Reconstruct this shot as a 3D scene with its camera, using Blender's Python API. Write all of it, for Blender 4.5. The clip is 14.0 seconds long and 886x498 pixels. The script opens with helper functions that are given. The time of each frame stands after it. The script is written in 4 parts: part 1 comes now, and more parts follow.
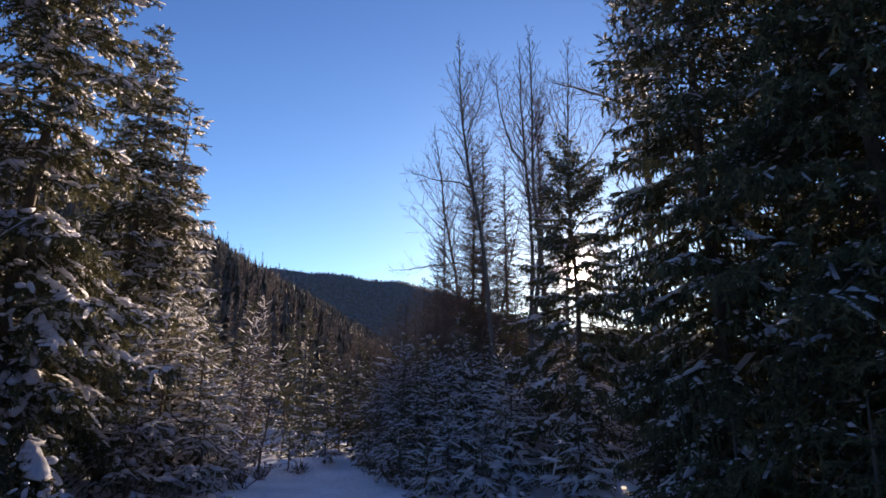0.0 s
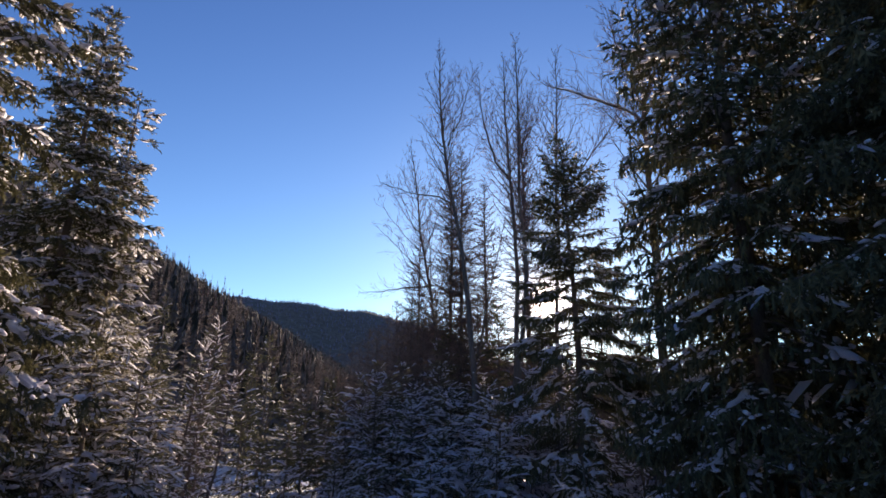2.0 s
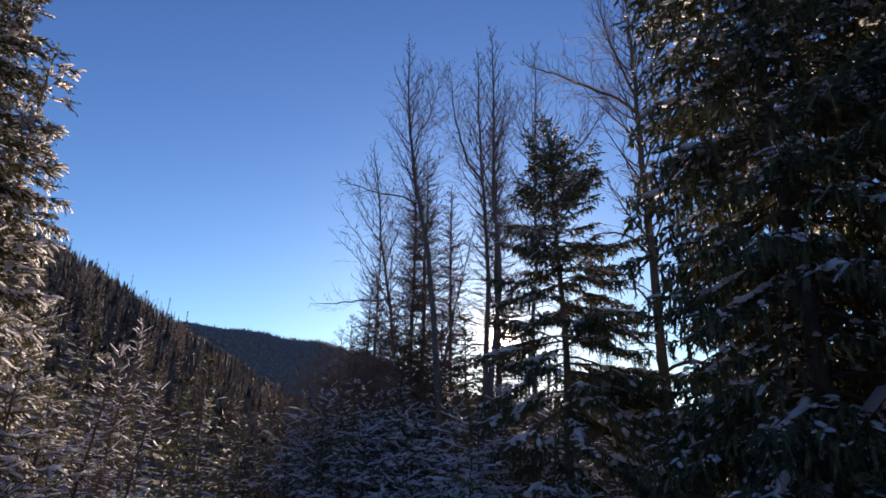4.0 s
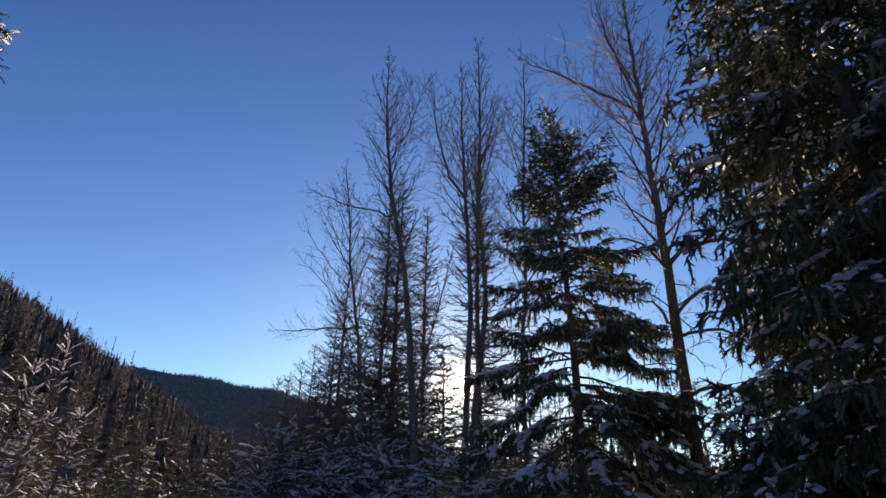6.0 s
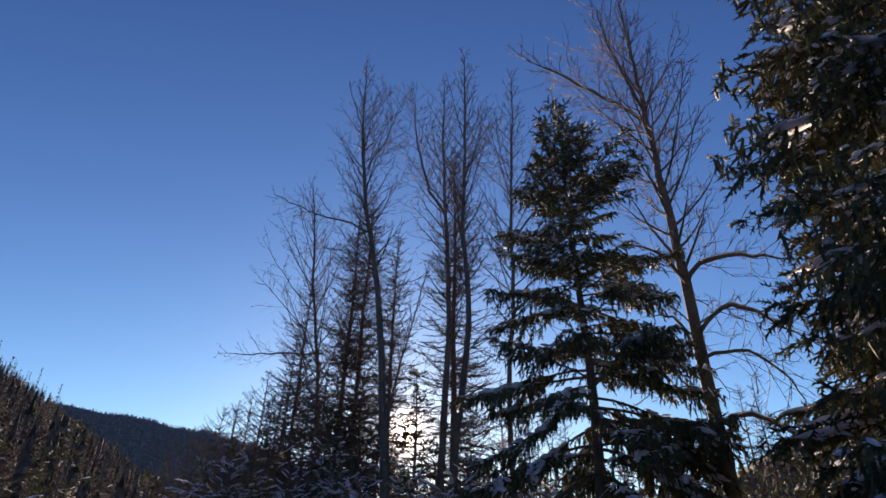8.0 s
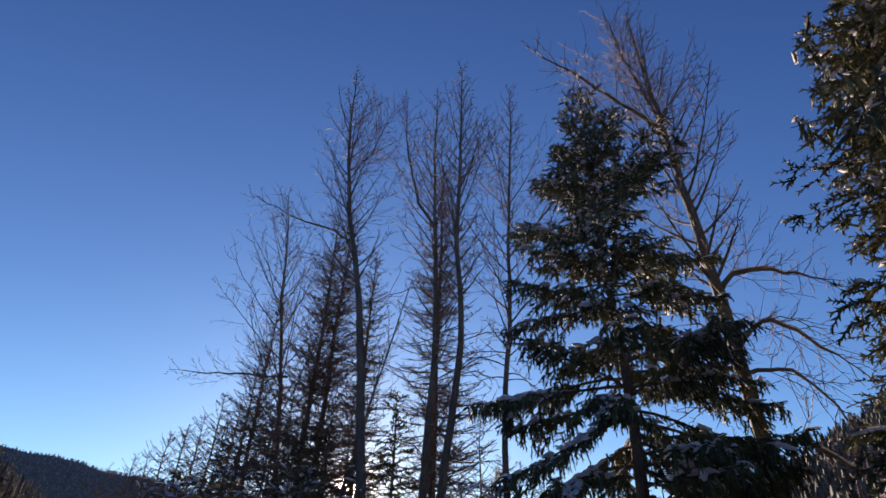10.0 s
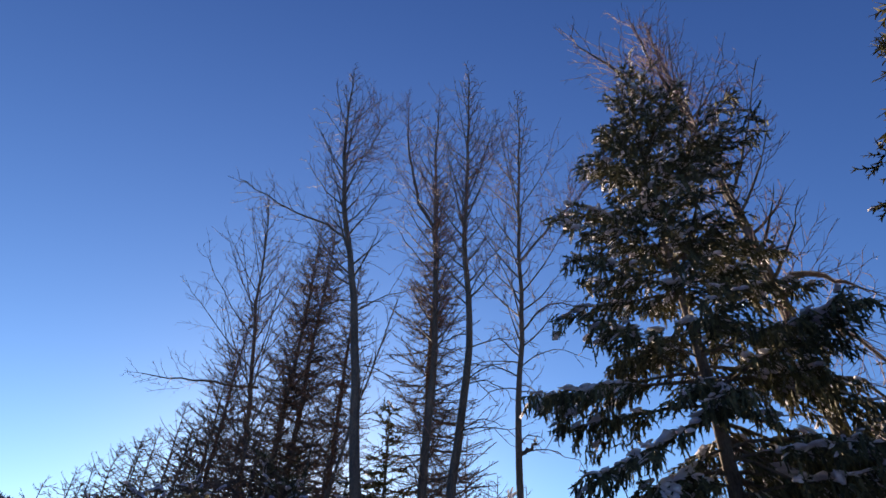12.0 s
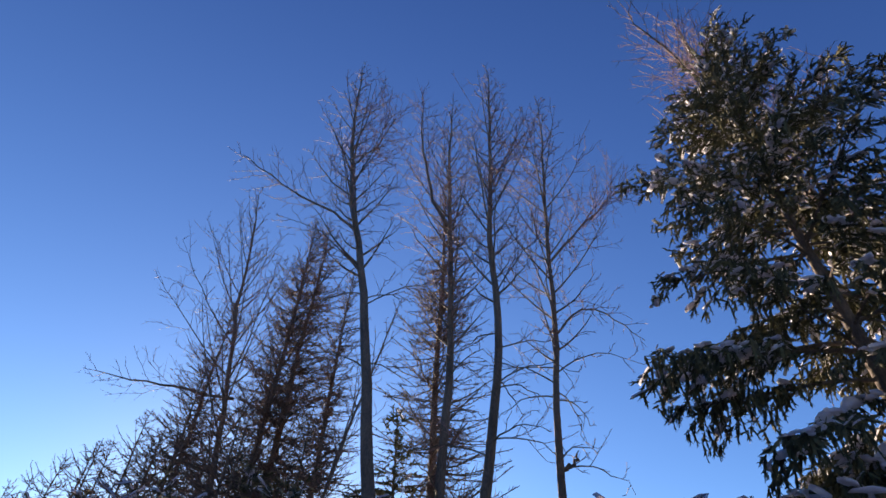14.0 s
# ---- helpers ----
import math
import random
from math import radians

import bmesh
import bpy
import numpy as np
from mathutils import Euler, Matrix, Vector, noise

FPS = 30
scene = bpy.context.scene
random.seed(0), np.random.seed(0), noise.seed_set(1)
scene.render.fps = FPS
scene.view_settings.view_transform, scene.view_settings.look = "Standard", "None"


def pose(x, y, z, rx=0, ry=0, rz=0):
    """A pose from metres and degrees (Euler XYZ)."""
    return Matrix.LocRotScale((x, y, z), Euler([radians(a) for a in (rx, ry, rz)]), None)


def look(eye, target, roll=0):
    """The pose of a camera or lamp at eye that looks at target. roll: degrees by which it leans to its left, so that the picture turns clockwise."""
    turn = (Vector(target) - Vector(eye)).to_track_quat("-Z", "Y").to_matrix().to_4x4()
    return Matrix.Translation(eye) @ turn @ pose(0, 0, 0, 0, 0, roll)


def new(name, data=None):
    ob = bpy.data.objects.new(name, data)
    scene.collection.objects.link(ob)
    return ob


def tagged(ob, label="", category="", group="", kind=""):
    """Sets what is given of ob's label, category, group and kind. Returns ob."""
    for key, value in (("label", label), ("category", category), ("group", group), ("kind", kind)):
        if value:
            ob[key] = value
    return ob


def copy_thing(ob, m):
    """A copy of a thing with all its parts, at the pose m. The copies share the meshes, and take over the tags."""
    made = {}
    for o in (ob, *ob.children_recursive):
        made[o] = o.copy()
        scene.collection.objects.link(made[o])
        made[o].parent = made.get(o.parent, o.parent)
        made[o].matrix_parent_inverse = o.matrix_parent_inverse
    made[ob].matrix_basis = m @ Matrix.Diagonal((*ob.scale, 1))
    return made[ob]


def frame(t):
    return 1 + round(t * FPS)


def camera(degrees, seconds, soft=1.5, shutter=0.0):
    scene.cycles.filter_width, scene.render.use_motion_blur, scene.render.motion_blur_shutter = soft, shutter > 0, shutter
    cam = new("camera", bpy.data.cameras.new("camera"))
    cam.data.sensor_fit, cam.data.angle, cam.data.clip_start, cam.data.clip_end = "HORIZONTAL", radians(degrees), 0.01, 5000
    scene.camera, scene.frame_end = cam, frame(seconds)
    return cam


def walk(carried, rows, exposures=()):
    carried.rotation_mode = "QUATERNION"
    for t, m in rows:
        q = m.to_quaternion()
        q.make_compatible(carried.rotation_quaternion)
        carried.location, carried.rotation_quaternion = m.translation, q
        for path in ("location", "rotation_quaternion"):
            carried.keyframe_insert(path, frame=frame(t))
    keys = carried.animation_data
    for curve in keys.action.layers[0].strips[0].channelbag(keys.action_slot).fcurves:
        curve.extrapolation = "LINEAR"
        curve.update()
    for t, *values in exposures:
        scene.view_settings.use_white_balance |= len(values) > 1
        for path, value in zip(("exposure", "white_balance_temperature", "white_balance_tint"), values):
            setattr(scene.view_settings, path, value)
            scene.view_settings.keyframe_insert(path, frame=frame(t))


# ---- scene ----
cam = camera(73.1, 14.0, soft=1.6)
METRES, EYE, TILT, LEAN, TURN = 20.0, 2.6, 15.2, -0.4, 0.0
ROWS = [
    (0.0, 0.0, 0.0, 0.0, 0.0, 0.0, -0.0),
    (0.5, -0.0034, 0.0288, -0.0037, -0.94, 0.34, -0.36),
    (1.0, -0.0114, 0.061, -0.0098, -1.7, 0.77, -0.49),
    (1.5, -0.0195, 0.0975, -0.0187, -2.44, 1.61, -0.55),
    (2.0, -0.0244, 0.1376, -0.0296, -3.11, 2.94, -0.84),
    (2.5, -0.0269, 0.1787, -0.0422, -3.81, 4.04, -1.08),
    (3.0, -0.0267, 0.2195, -0.0559, -4.98, 4.59, -1.57),
    (5.5, -0.0388, 0.4005, -0.1226, -10.26, 9.66, -3.28),
    (6.0, -0.0433, 0.4332, -0.1333, -11.17, 10.98, -3.55),
    (6.5, -0.0482, 0.4666, -0.1427, -12.31, 12.22, -3.88),
    (7.0, -0.0533, 0.4989, -0.151, -13.62, 13.35, -4.22),
    (7.5, -0.0575, 0.5301, -0.1584, -14.84, 14.44, -4.63),
    (8.0, -0.0635, 0.5582, -0.1671, -16.05, 15.55, -4.92),
    (10.5, -0.0864, 0.7037, -0.2193, -22.0, 21.9, -7.4),
    (11.0, -0.0968, 0.7317, -0.2286, -23.35, 22.83, -7.72),
    (11.5, -0.1048, 0.7615, -0.2374, -24.68, 23.86, -8.13),
    (12.0, -0.1094, 0.7942, -0.2462, -25.87, 25.12, -8.58),
    (12.5, -0.1134, 0.83, -0.2554, -27.05, 26.6, -8.98),
    (13.0, -0.1165, 0.8679, -0.2666, -28.25, 27.9, -9.3),
    (13.5, -0.1181, 0.9067, -0.279, -29.57, 29.37, -9.72),
    (14.0, -0.1218, 0.9439, -0.2927, -30.78, 30.91, -10.07),
]
EXPOSURES = [(t, stops, 8800, 21) for t, stops in ((0.0, 1.1), (3.0, 1.01), (5.5, 0.78), (7.5, 0.69), (8.5, 0.69), (11.0, 0.94), (14.0, 1.28))]
walk(cam, [(t, pose(0, 0, EYE, TILT, LEAN, TURN) @ pose(METRES * x, METRES * y, METRES * z, 90 + pitch, roll, yaw)) for t, x, y, z, yaw, pitch, roll in ROWS], EXPOSURES)

# ---- world, sun, exposure ----
SUN_AZ, SUN_EL = radians(13.0), radians(12.9)
SUN_DIR = Vector((math.sin(SUN_AZ) * math.cos(SUN_EL), math.cos(SUN_AZ) * math.cos(SUN_EL), math.sin(SUN_EL)))
scene.view_settings.exposure = 0.0

world = bpy.data.worlds.new("winter_sky")
scene.world = world
world.use_nodes = True
wn, wl = world.node_tree.nodes, world.node_tree.links
wn.clear()
sky = wn.new("ShaderNodeTexSky")
sky.sky_type = "NISHITA"
sky.sun_disc = False
sky.sun_elevation, sky.sun_rotation = SUN_EL, SUN_AZ
sky.altitude, sky.air_density, sky.dust_density, sky.ozone_density = 1500, 1.0, 0.25, 3.0
tone = wn.new("ShaderNodeMix")
tone.data_type, tone.blend_type = "RGBA", "MULTIPLY"
tone.inputs["Factor"].default_value = 1.0
tone.inputs["B"].default_value = (0.955, 1.04, 1.13, 1.0)
wl.new(sky.outputs[0], tone.inputs["A"])
bg = wn.new("ShaderNodeBackground")
bg.inputs[1].default_value = 0.062
deep = wn.new("ShaderNodeGamma")
deep.inputs[1].default_value = 1.3
wl.new(tone.outputs["Result"], deep.inputs[0])
# the deep winter blue: red falls off faster towards the zenith than blue
split, joined = wn.new("ShaderNodeSeparateColor"), wn.new("ShaderNodeCombineColor")
wl.new(deep.outputs[0], split.inputs[0])
for channel, pivot, power, gain in ((0, 0.85, 1.27, 0.715), (1, 1.75, 1.1, 0.995), (2, 4.2, 0.9, 1.185)):
    curve, level = wn.new("ShaderNodeMath"), wn.new("ShaderNodeMath")
    curve.operation, level.operation = "POWER", "MULTIPLY"
    curve.inputs[1].default_value, level.inputs[1].default_value = power, gain * pivot ** (1 - power)
    wl.new(split.outputs[channel], curve.inputs[0])
    wl.new(curve.outputs[0], level.inputs[0])
    wl.new(level.outputs[0], joined.inputs[channel])
wl.new(joined.outputs[0], bg.inputs[0])
# the blinding disc of the low sun with its aureole, widened by painted bloom
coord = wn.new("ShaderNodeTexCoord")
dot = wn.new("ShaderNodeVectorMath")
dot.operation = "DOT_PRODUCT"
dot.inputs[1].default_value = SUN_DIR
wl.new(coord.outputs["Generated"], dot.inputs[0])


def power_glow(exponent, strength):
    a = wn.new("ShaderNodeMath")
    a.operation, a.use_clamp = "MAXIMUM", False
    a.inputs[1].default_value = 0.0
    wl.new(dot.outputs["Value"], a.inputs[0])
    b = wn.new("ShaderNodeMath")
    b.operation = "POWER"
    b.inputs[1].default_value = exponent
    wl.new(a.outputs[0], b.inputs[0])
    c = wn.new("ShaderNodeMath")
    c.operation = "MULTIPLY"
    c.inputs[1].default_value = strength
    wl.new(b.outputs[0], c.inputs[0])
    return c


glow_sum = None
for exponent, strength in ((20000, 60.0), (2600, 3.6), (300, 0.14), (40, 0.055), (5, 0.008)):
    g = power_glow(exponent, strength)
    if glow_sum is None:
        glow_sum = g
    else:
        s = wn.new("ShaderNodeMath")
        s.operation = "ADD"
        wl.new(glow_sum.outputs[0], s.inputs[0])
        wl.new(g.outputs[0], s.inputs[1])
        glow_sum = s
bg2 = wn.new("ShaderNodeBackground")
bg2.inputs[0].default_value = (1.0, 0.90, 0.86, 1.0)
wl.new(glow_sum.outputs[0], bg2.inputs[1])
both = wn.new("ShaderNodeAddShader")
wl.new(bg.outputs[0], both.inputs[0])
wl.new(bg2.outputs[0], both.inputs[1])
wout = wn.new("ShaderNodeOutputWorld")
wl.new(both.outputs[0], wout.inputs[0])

sun = new("sun", bpy.data.lights.new("sun", "SUN"))
sun.data.energy, sun.data.angle, sun.data.color = 5.0, radians(0.53), (1.0, 0.96, 0.90)
sun.matrix_world = look((0, 0, 60), Vector((0, 0, 60)) - SUN_DIR)


# ---- materials ----
def surface(name, dark, light, scale=4.0, fine=40.0, rough=0.85, bump=0.4, depth=0.02, stretch=(1, 1, 1), through_light=0.0, island=0.0, spec=0.3):
    """Two scales of noise mix the two colours; the fine one also raises the bump."""
    m = bpy.data.materials.new(name)
    m.use_nodes = True
    n, l = m.node_tree.nodes, m.node_tree.links
    p = n["Principled BSDF"]
    p.inputs["Roughness"].default_value = rough
    p.inputs["Specular IOR Level"].default_value = spec
    c = n.new("ShaderNodeTexCoord")
    mp = n.new("ShaderNodeMapping")
    mp.inputs["Scale"].default_value = stretch
    l.new(c.outputs["Object"], mp.inputs[0])
    n1, n2 = n.new("ShaderNodeTexNoise"), n.new("ShaderNodeTexNoise")
    n1.inputs["Scale"].default_value, n2.inputs["Scale"].default_value = scale, fine
    n1.inputs["Detail"].default_value, n2.inputs["Detail"].default_value = 4.0, 3.0
    l.new(mp.outputs[0], n1.inputs[0])
    l.new(mp.outputs[0], n2.inputs[0])
    add = n.new("ShaderNodeMath")
    add.operation = "MULTIPLY_ADD"
    add.inputs[1].default_value = 0.5
    l.new(n2.outputs[0], add.inputs[0])
    half = n.new("ShaderNodeMath")
    half.operation = "MULTIPLY"
    half.inputs[1].default_value = 0.5
    l.new(n1.outputs[0], half.inputs[0])
    l.new(half.outputs[0], add.inputs[2])
    value = add
    if island:
        geo = n.new("ShaderNodeNewGeometry")
        sh = n.new("ShaderNodeMath")
        sh.operation = "MULTIPLY_ADD"
        sh.inputs[1].default_value = island
        l.new(geo.outputs["Random Per Island"], sh.inputs[0])
        l.new(add.outputs[0], sh.inputs[2])
        sub = n.new("ShaderNodeMath")
        sub.operation = "SUBTRACT"
        sub.inputs[1].default_value = island * 0.5
        l.new(sh.outputs[0], sub.inputs[0])
        value = sub
    ramp = n.new("ShaderNodeValToRGB")
    ramp.color_ramp.elements[0].position, ramp.color_ramp.elements[1].position = 0.33, 0.68
    ramp.color_ramp.elements[0].color = (*dark, 1)
    ramp.color_ramp.elements[1].color = (*light, 1)
    l.new(value.outputs[0], ramp.inputs[0])
    l.new(ramp.outputs[0], p.inputs["Base Color"])
    if bump:
        b = n.new("ShaderNodeBump")
        b.inputs["Strength"].default_value, b.inputs["Distance"].default_value = bump, depth
        l.new(n2.outputs[0], b.inputs["Height"])
        l.new(b.outputs[0], p.inputs["Normal"])
    if through_light:
        tr, mix = n.new("ShaderNodeBsdfTranslucent"), n.new("ShaderNodeMixShader")
        l.new(ramp.outputs[0], tr.inputs[0])
        mix.inputs[0].default_value = through_light
        l.new(p.outputs[0], mix.inputs[1])
        l.new(tr.outputs[0], mix.inputs[2])
        l.new(mix.outputs[0], n["Material Output"].inputs[0])
    return m


NEEDLES = surface("spruce_needles", (0.073, 0.070, 0.038), (0.20, 0.190, 0.100), 1.5, 30, 0.65, 0, island=0.5, through_light=0.12, spec=0.2)
# young needles painted lighter and warmer, in place of glare in the thicket
NEEDLES_YOUNG_BRIGHT = surface("brightened_young_needles", (0.100, 0.090, 0.052), (0.32, 0.285, 0.19), 1.5, 30, 0.7, 0, island=0.6, through_light=0.25, spec=0.2)
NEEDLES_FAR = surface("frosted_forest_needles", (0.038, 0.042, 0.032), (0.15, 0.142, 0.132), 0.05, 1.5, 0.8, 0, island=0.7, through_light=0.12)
# the far ridge's needles are paled and tinted violet-blue to paint haze
NEEDLES_RIDGE_HAZE = surface("hazed_ridge_needles", (0.115, 0.11, 0.165), (0.165, 0.157, 0.225), 0.01, 0.3, 0.9, 0, island=0.2)
LARCH_FAR = surface("bare_larch_haze", (0.064, 0.052, 0.047), (0.168, 0.140, 0.128), 0.05, 1.5, 0.85, 0, island=0.6, through_light=0.14)
SPRUCE_BARK = surface("spruce_bark", (0.085, 0.068, 0.056), (0.23, 0.185, 0.155), 5, 45, 0.9, 0.8, 0.02, (1, 1, 0.35))
POPLAR_BARK = surface("poplar_bark", (0.062, 0.056, 0.050), (0.19, 0.168, 0.148), 3, 35, 0.85, 0.6, 0.015, (1, 1, 0.3))
POPLAR_TWIG = surface("poplar_twig", (0.15, 0.088, 0.092), (0.32, 0.20, 0.205), 2, 20, 0.7, 0)
LARCH_BARK = surface("larch_bark", (0.070, 0.054, 0.045), (0.20, 0.156, 0.128), 5, 40, 0.9, 0.7, 0.02, (1, 1, 0.35))
LARCH_TWIG = surface("larch_twig", (0.13, 0.092, 0.080), (0.29, 0.205, 0.180), 2, 20, 0.8, 0)
SNOW = surface("snow", (0.80, 0.775, 0.82), (0.93, 0.90, 0.94), 3, 25, 0.65, 0.5, 0.02, through_light=0.2)
FROST = surface("frost", (0.80, 0.78, 0.82), (0.93, 0.91, 0.93), 3, 25, 0.65, 0, through_light=0.5)
GROUND = surface("snow_ground", (0.55, 0.55, 0.57), (0.90, 0.91, 0.93), 0.35, 6.0, 0.7, 0.6, 0.05)
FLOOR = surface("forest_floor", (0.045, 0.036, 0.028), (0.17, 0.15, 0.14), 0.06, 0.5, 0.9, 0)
BRUSH = surface("brush", (0.09, 0.05, 0.035), (0.20, 0.13, 0.09), 2, 20, 0.85, 0)


# ---- mesh tools ----
def mesh_of(name, chunks, smooth=True):
    """One mesh from (vertices, triangles) chunks."""
    vs, fs, base = [], [], 0
    for v, f in chunks:
        vs.append(v.reshape(-1, 3))
        fs.append(f.reshape(-1, 3) + base)
        base += len(vs[-1])
    v = np.concatenate(vs).astype(np.float32)
    f = np.concatenate(fs).astype(np.int32)
    me = bpy.data.meshes.new(name)
    me.vertices.add(len(v))
    me.vertices.foreach_set("co", v.ravel())
    me.loops.add(f.size)
    me.loops.foreach_set("vertex_index", f.ravel())
    me.polygons.add(len(f))
    me.polygons.foreach_set("loop_start", np.arange(0, f.size, 3, dtype=np.int32))
    me.polygons.foreach_set("use_smooth", np.full(len(f), smooth))
    me.update(calc_edges=True)
    return me


def part(name, chunks, material, parent, label="", smooth=True):
    chunks = [c for c in chunks if len(c[0])]
    if not chunks:
        return None
    ob = new(name, mesh_of(name, chunks, smooth))
    ob.data.materials.append(material)
    ob.parent = parent
    return tagged(ob, label)


def unit(v):
    return v / np.maximum(np.linalg.norm(v, axis=-1, keepdims=True), 1e-9)


def tubes(P, r, sides):
    """Tapered tubes along B polylines of K points: P is (B, K, 3), r is (B, K)."""
    B, K, _ = P.shape
    T = unit(np.gradient(P, axis=1))
    ref = np.where(np.abs(T[..., 2:3]) > 0.9, np.array([1.0, 0, 0]), np.array([0, 0, 1.0]))
    S = unit(np.cross(T, ref))
    U = np.cross(S, T)
    a = np.arange(sides) * 2 * np.pi / sides
    ring = S[:, :, None] * np.cos(a)[None, None, :, None] + U[:, :, None] * np.sin(a)[None, None, :, None]
    V = P[:, :, None] + ring * r[:, :, None, None]
    k, s = np.meshgrid(np.arange(K - 1), np.arange(sides), indexing="ij")
    i0, i1 = k * sides + s, k * sides + (s + 1) % sides
    quad = np.stack([np.stack([i0, i1, i1 + sides], -1), np.stack([i0, i1 + sides, i0 + sides], -1)], 2).reshape(-1, 3)
    f = quad[None] + (np.arange(B) * K * sides)[:, None, None]
    return V.reshape(-1, 3), f.reshape(-1, 3)


def spikes(P, r):
    """Thin three-sided twigs that run out to a point: P is (B, 2, 3), r is the radius at the foot."""
    T = unit(P[:, 1] - P[:, 0])
    ref = np.where(np.abs(T[:, 2:3]) > 0.9, np.array([1.0, 0, 0]), np.array([0, 0, 1.0]))
    S = unit(np.cross(T, ref))
    U = np.cross(S, T)
    V = np.empty((len(P), 4, 3))
    for e in range(3):
        V[:, e] = P[:, 0] + (S * math.cos(e * 2.094) + U * math.sin(e * 2.094)) * r
    V[:, 3] = P[:, 1]
    f = np.array([(0, 1, 3), (1, 2, 3), (2, 0, 3)])[None] + (np.arange(len(P)) * 4)[:, None, None]
    return V.reshape(-1, 3), f.reshape(-1, 3)


def scatter(tv, tf, O, D, U, length, wide, high):
    """Copies of a template that lies along +x, at O, along D, with its top towards U."""
    D = unit(D)
    S = unit(np.cross(U, D))
    N = np.cross(D, S)
    V = (O[:, None] + tv[None, :, 0:1] * (D * length[:, None])[:, None]
         + tv[None, :, 1:2] * (S * wide[:, None])[:, None] + tv[None, :, 2:3] * (N * high[:, None])[:, None])
    f = tf[None] + (np.arange(len(O)) * len(tv))[:, None, None]
    return V.reshape(-1, 3), f.reshape(-1, 3)


def smooth_path(points, count):
    """A rounded line through a few control points."""
    p = np.array(points, float)
    d = np.concatenate([[0], np.cumsum(np.linalg.norm(np.diff(p, axis=0), axis=1))])
    t = np.linspace(0, d[-1], count)
    q = np.stack([np.interp(t, d, p[:, i]) for i in range(3)], 1)
    for _ in range(2):
        q[1:-1] = (q[:-2] + 2 * q[1:-1] + q[2:]) / 4
    return q


def needle_spray(rng, needles, solid):
    """A shoot along +x: a tapering core and needles that point outwards and forwards."""
    if solid:
        v = [(x, r * math.cos(c + k), r * math.sin(c + k)) for x, r, k in ((0.0, 0.16, 0.0), (0.42, 0.32, 0.6)) for c in (0.0, 2.094, 4.189)] + [(1.0, 0, 0)]
        f = [(0, 1, 4), (0, 4, 3), (1, 2, 5), (1, 5, 4), (2, 0, 3), (2, 3, 5), (3, 4, 6), (4, 5, 6), (5, 3, 6)]
    else:
        v = [(0, -0.22, 0), (0, 0.22, 0), (1, 0, 0), (0, 0, -0.22), (0, 0, 0.22), (1, 0, 0.02)]
        f = [(0, 1, 2), (3, 4, 5)]
    for i in range(needles):
        x = 0.72 * i / (needles - 1) + rng.uniform(-0.03, 0.03)
        a = i * 2.4 + rng.uniform(-0.4, 0.4)
        c, s = math.cos(a), math.sin(a)
        k, reach = len(v), rng.uniform(0.75, 1.1) * (1 - 0.45 * x) * (0.95 if solid else 1.0)
        v += [(x - 0.03, 0.08 * s, -0.08 * c), (x + 0.14, -0.11 * s, 0.11 * c), (x + 0.26, c * reach, s * reach)]
        f.append((k, k + 1, k + 2))
    return np.array(v), np.array(f)


def small_lump():
    bm = bmesh.new()
    bmesh.ops.create_icosphere(bm, subdivisions=1, radius=1.0)
    v = np.array([p.co[:] for p in bm.verts])
    f = np.array([[q.index for q in t.verts] for t in bm.faces])
    bm.free()
    v[:, 2] = np.where(v[:, 2] < 0, v[:, 2] * 0.4, v[:, 2])
    return v, f


def clump(rng):
    """A rough snow clump of few faces."""
    v, f = small_lump()
    return v * rng.uniform(0.8, 1.2, (len(v), 1)), f


def sliver():
    """A thin roof of snow along +x, for one shoot."""
    v = np.array([(-0.9, -0.9, -0.3), (-0.9, 0.9, -0.3), (-0.55, 0, 1), (0.6, 0, 0.9), (1.0, -0.6, -0.2), (1.0, 0.6, -0.2)])
    return v, np.array([(0, 4, 3), (0, 3, 2), (1, 2, 3), (1, 3, 5), (0, 2, 1), (4, 5, 3)])


SLIVER = sliver()
SHAPES = np.random.default_rng(5)
SPRAYS = [needle_spray(SHAPES, 8, False) for _ in range(4)]
SPRAYS_FINE = [needle_spray(SHAPES, 6, True) for _ in range(4)]
SPRAYS_COARSE = [needle_spray(SHAPES, 6, False) for _ in range(3)]
CLUMPS = [clump(SHAPES) for _ in range(6)]
UP = np.array([0.0, 0.0, 1.0])


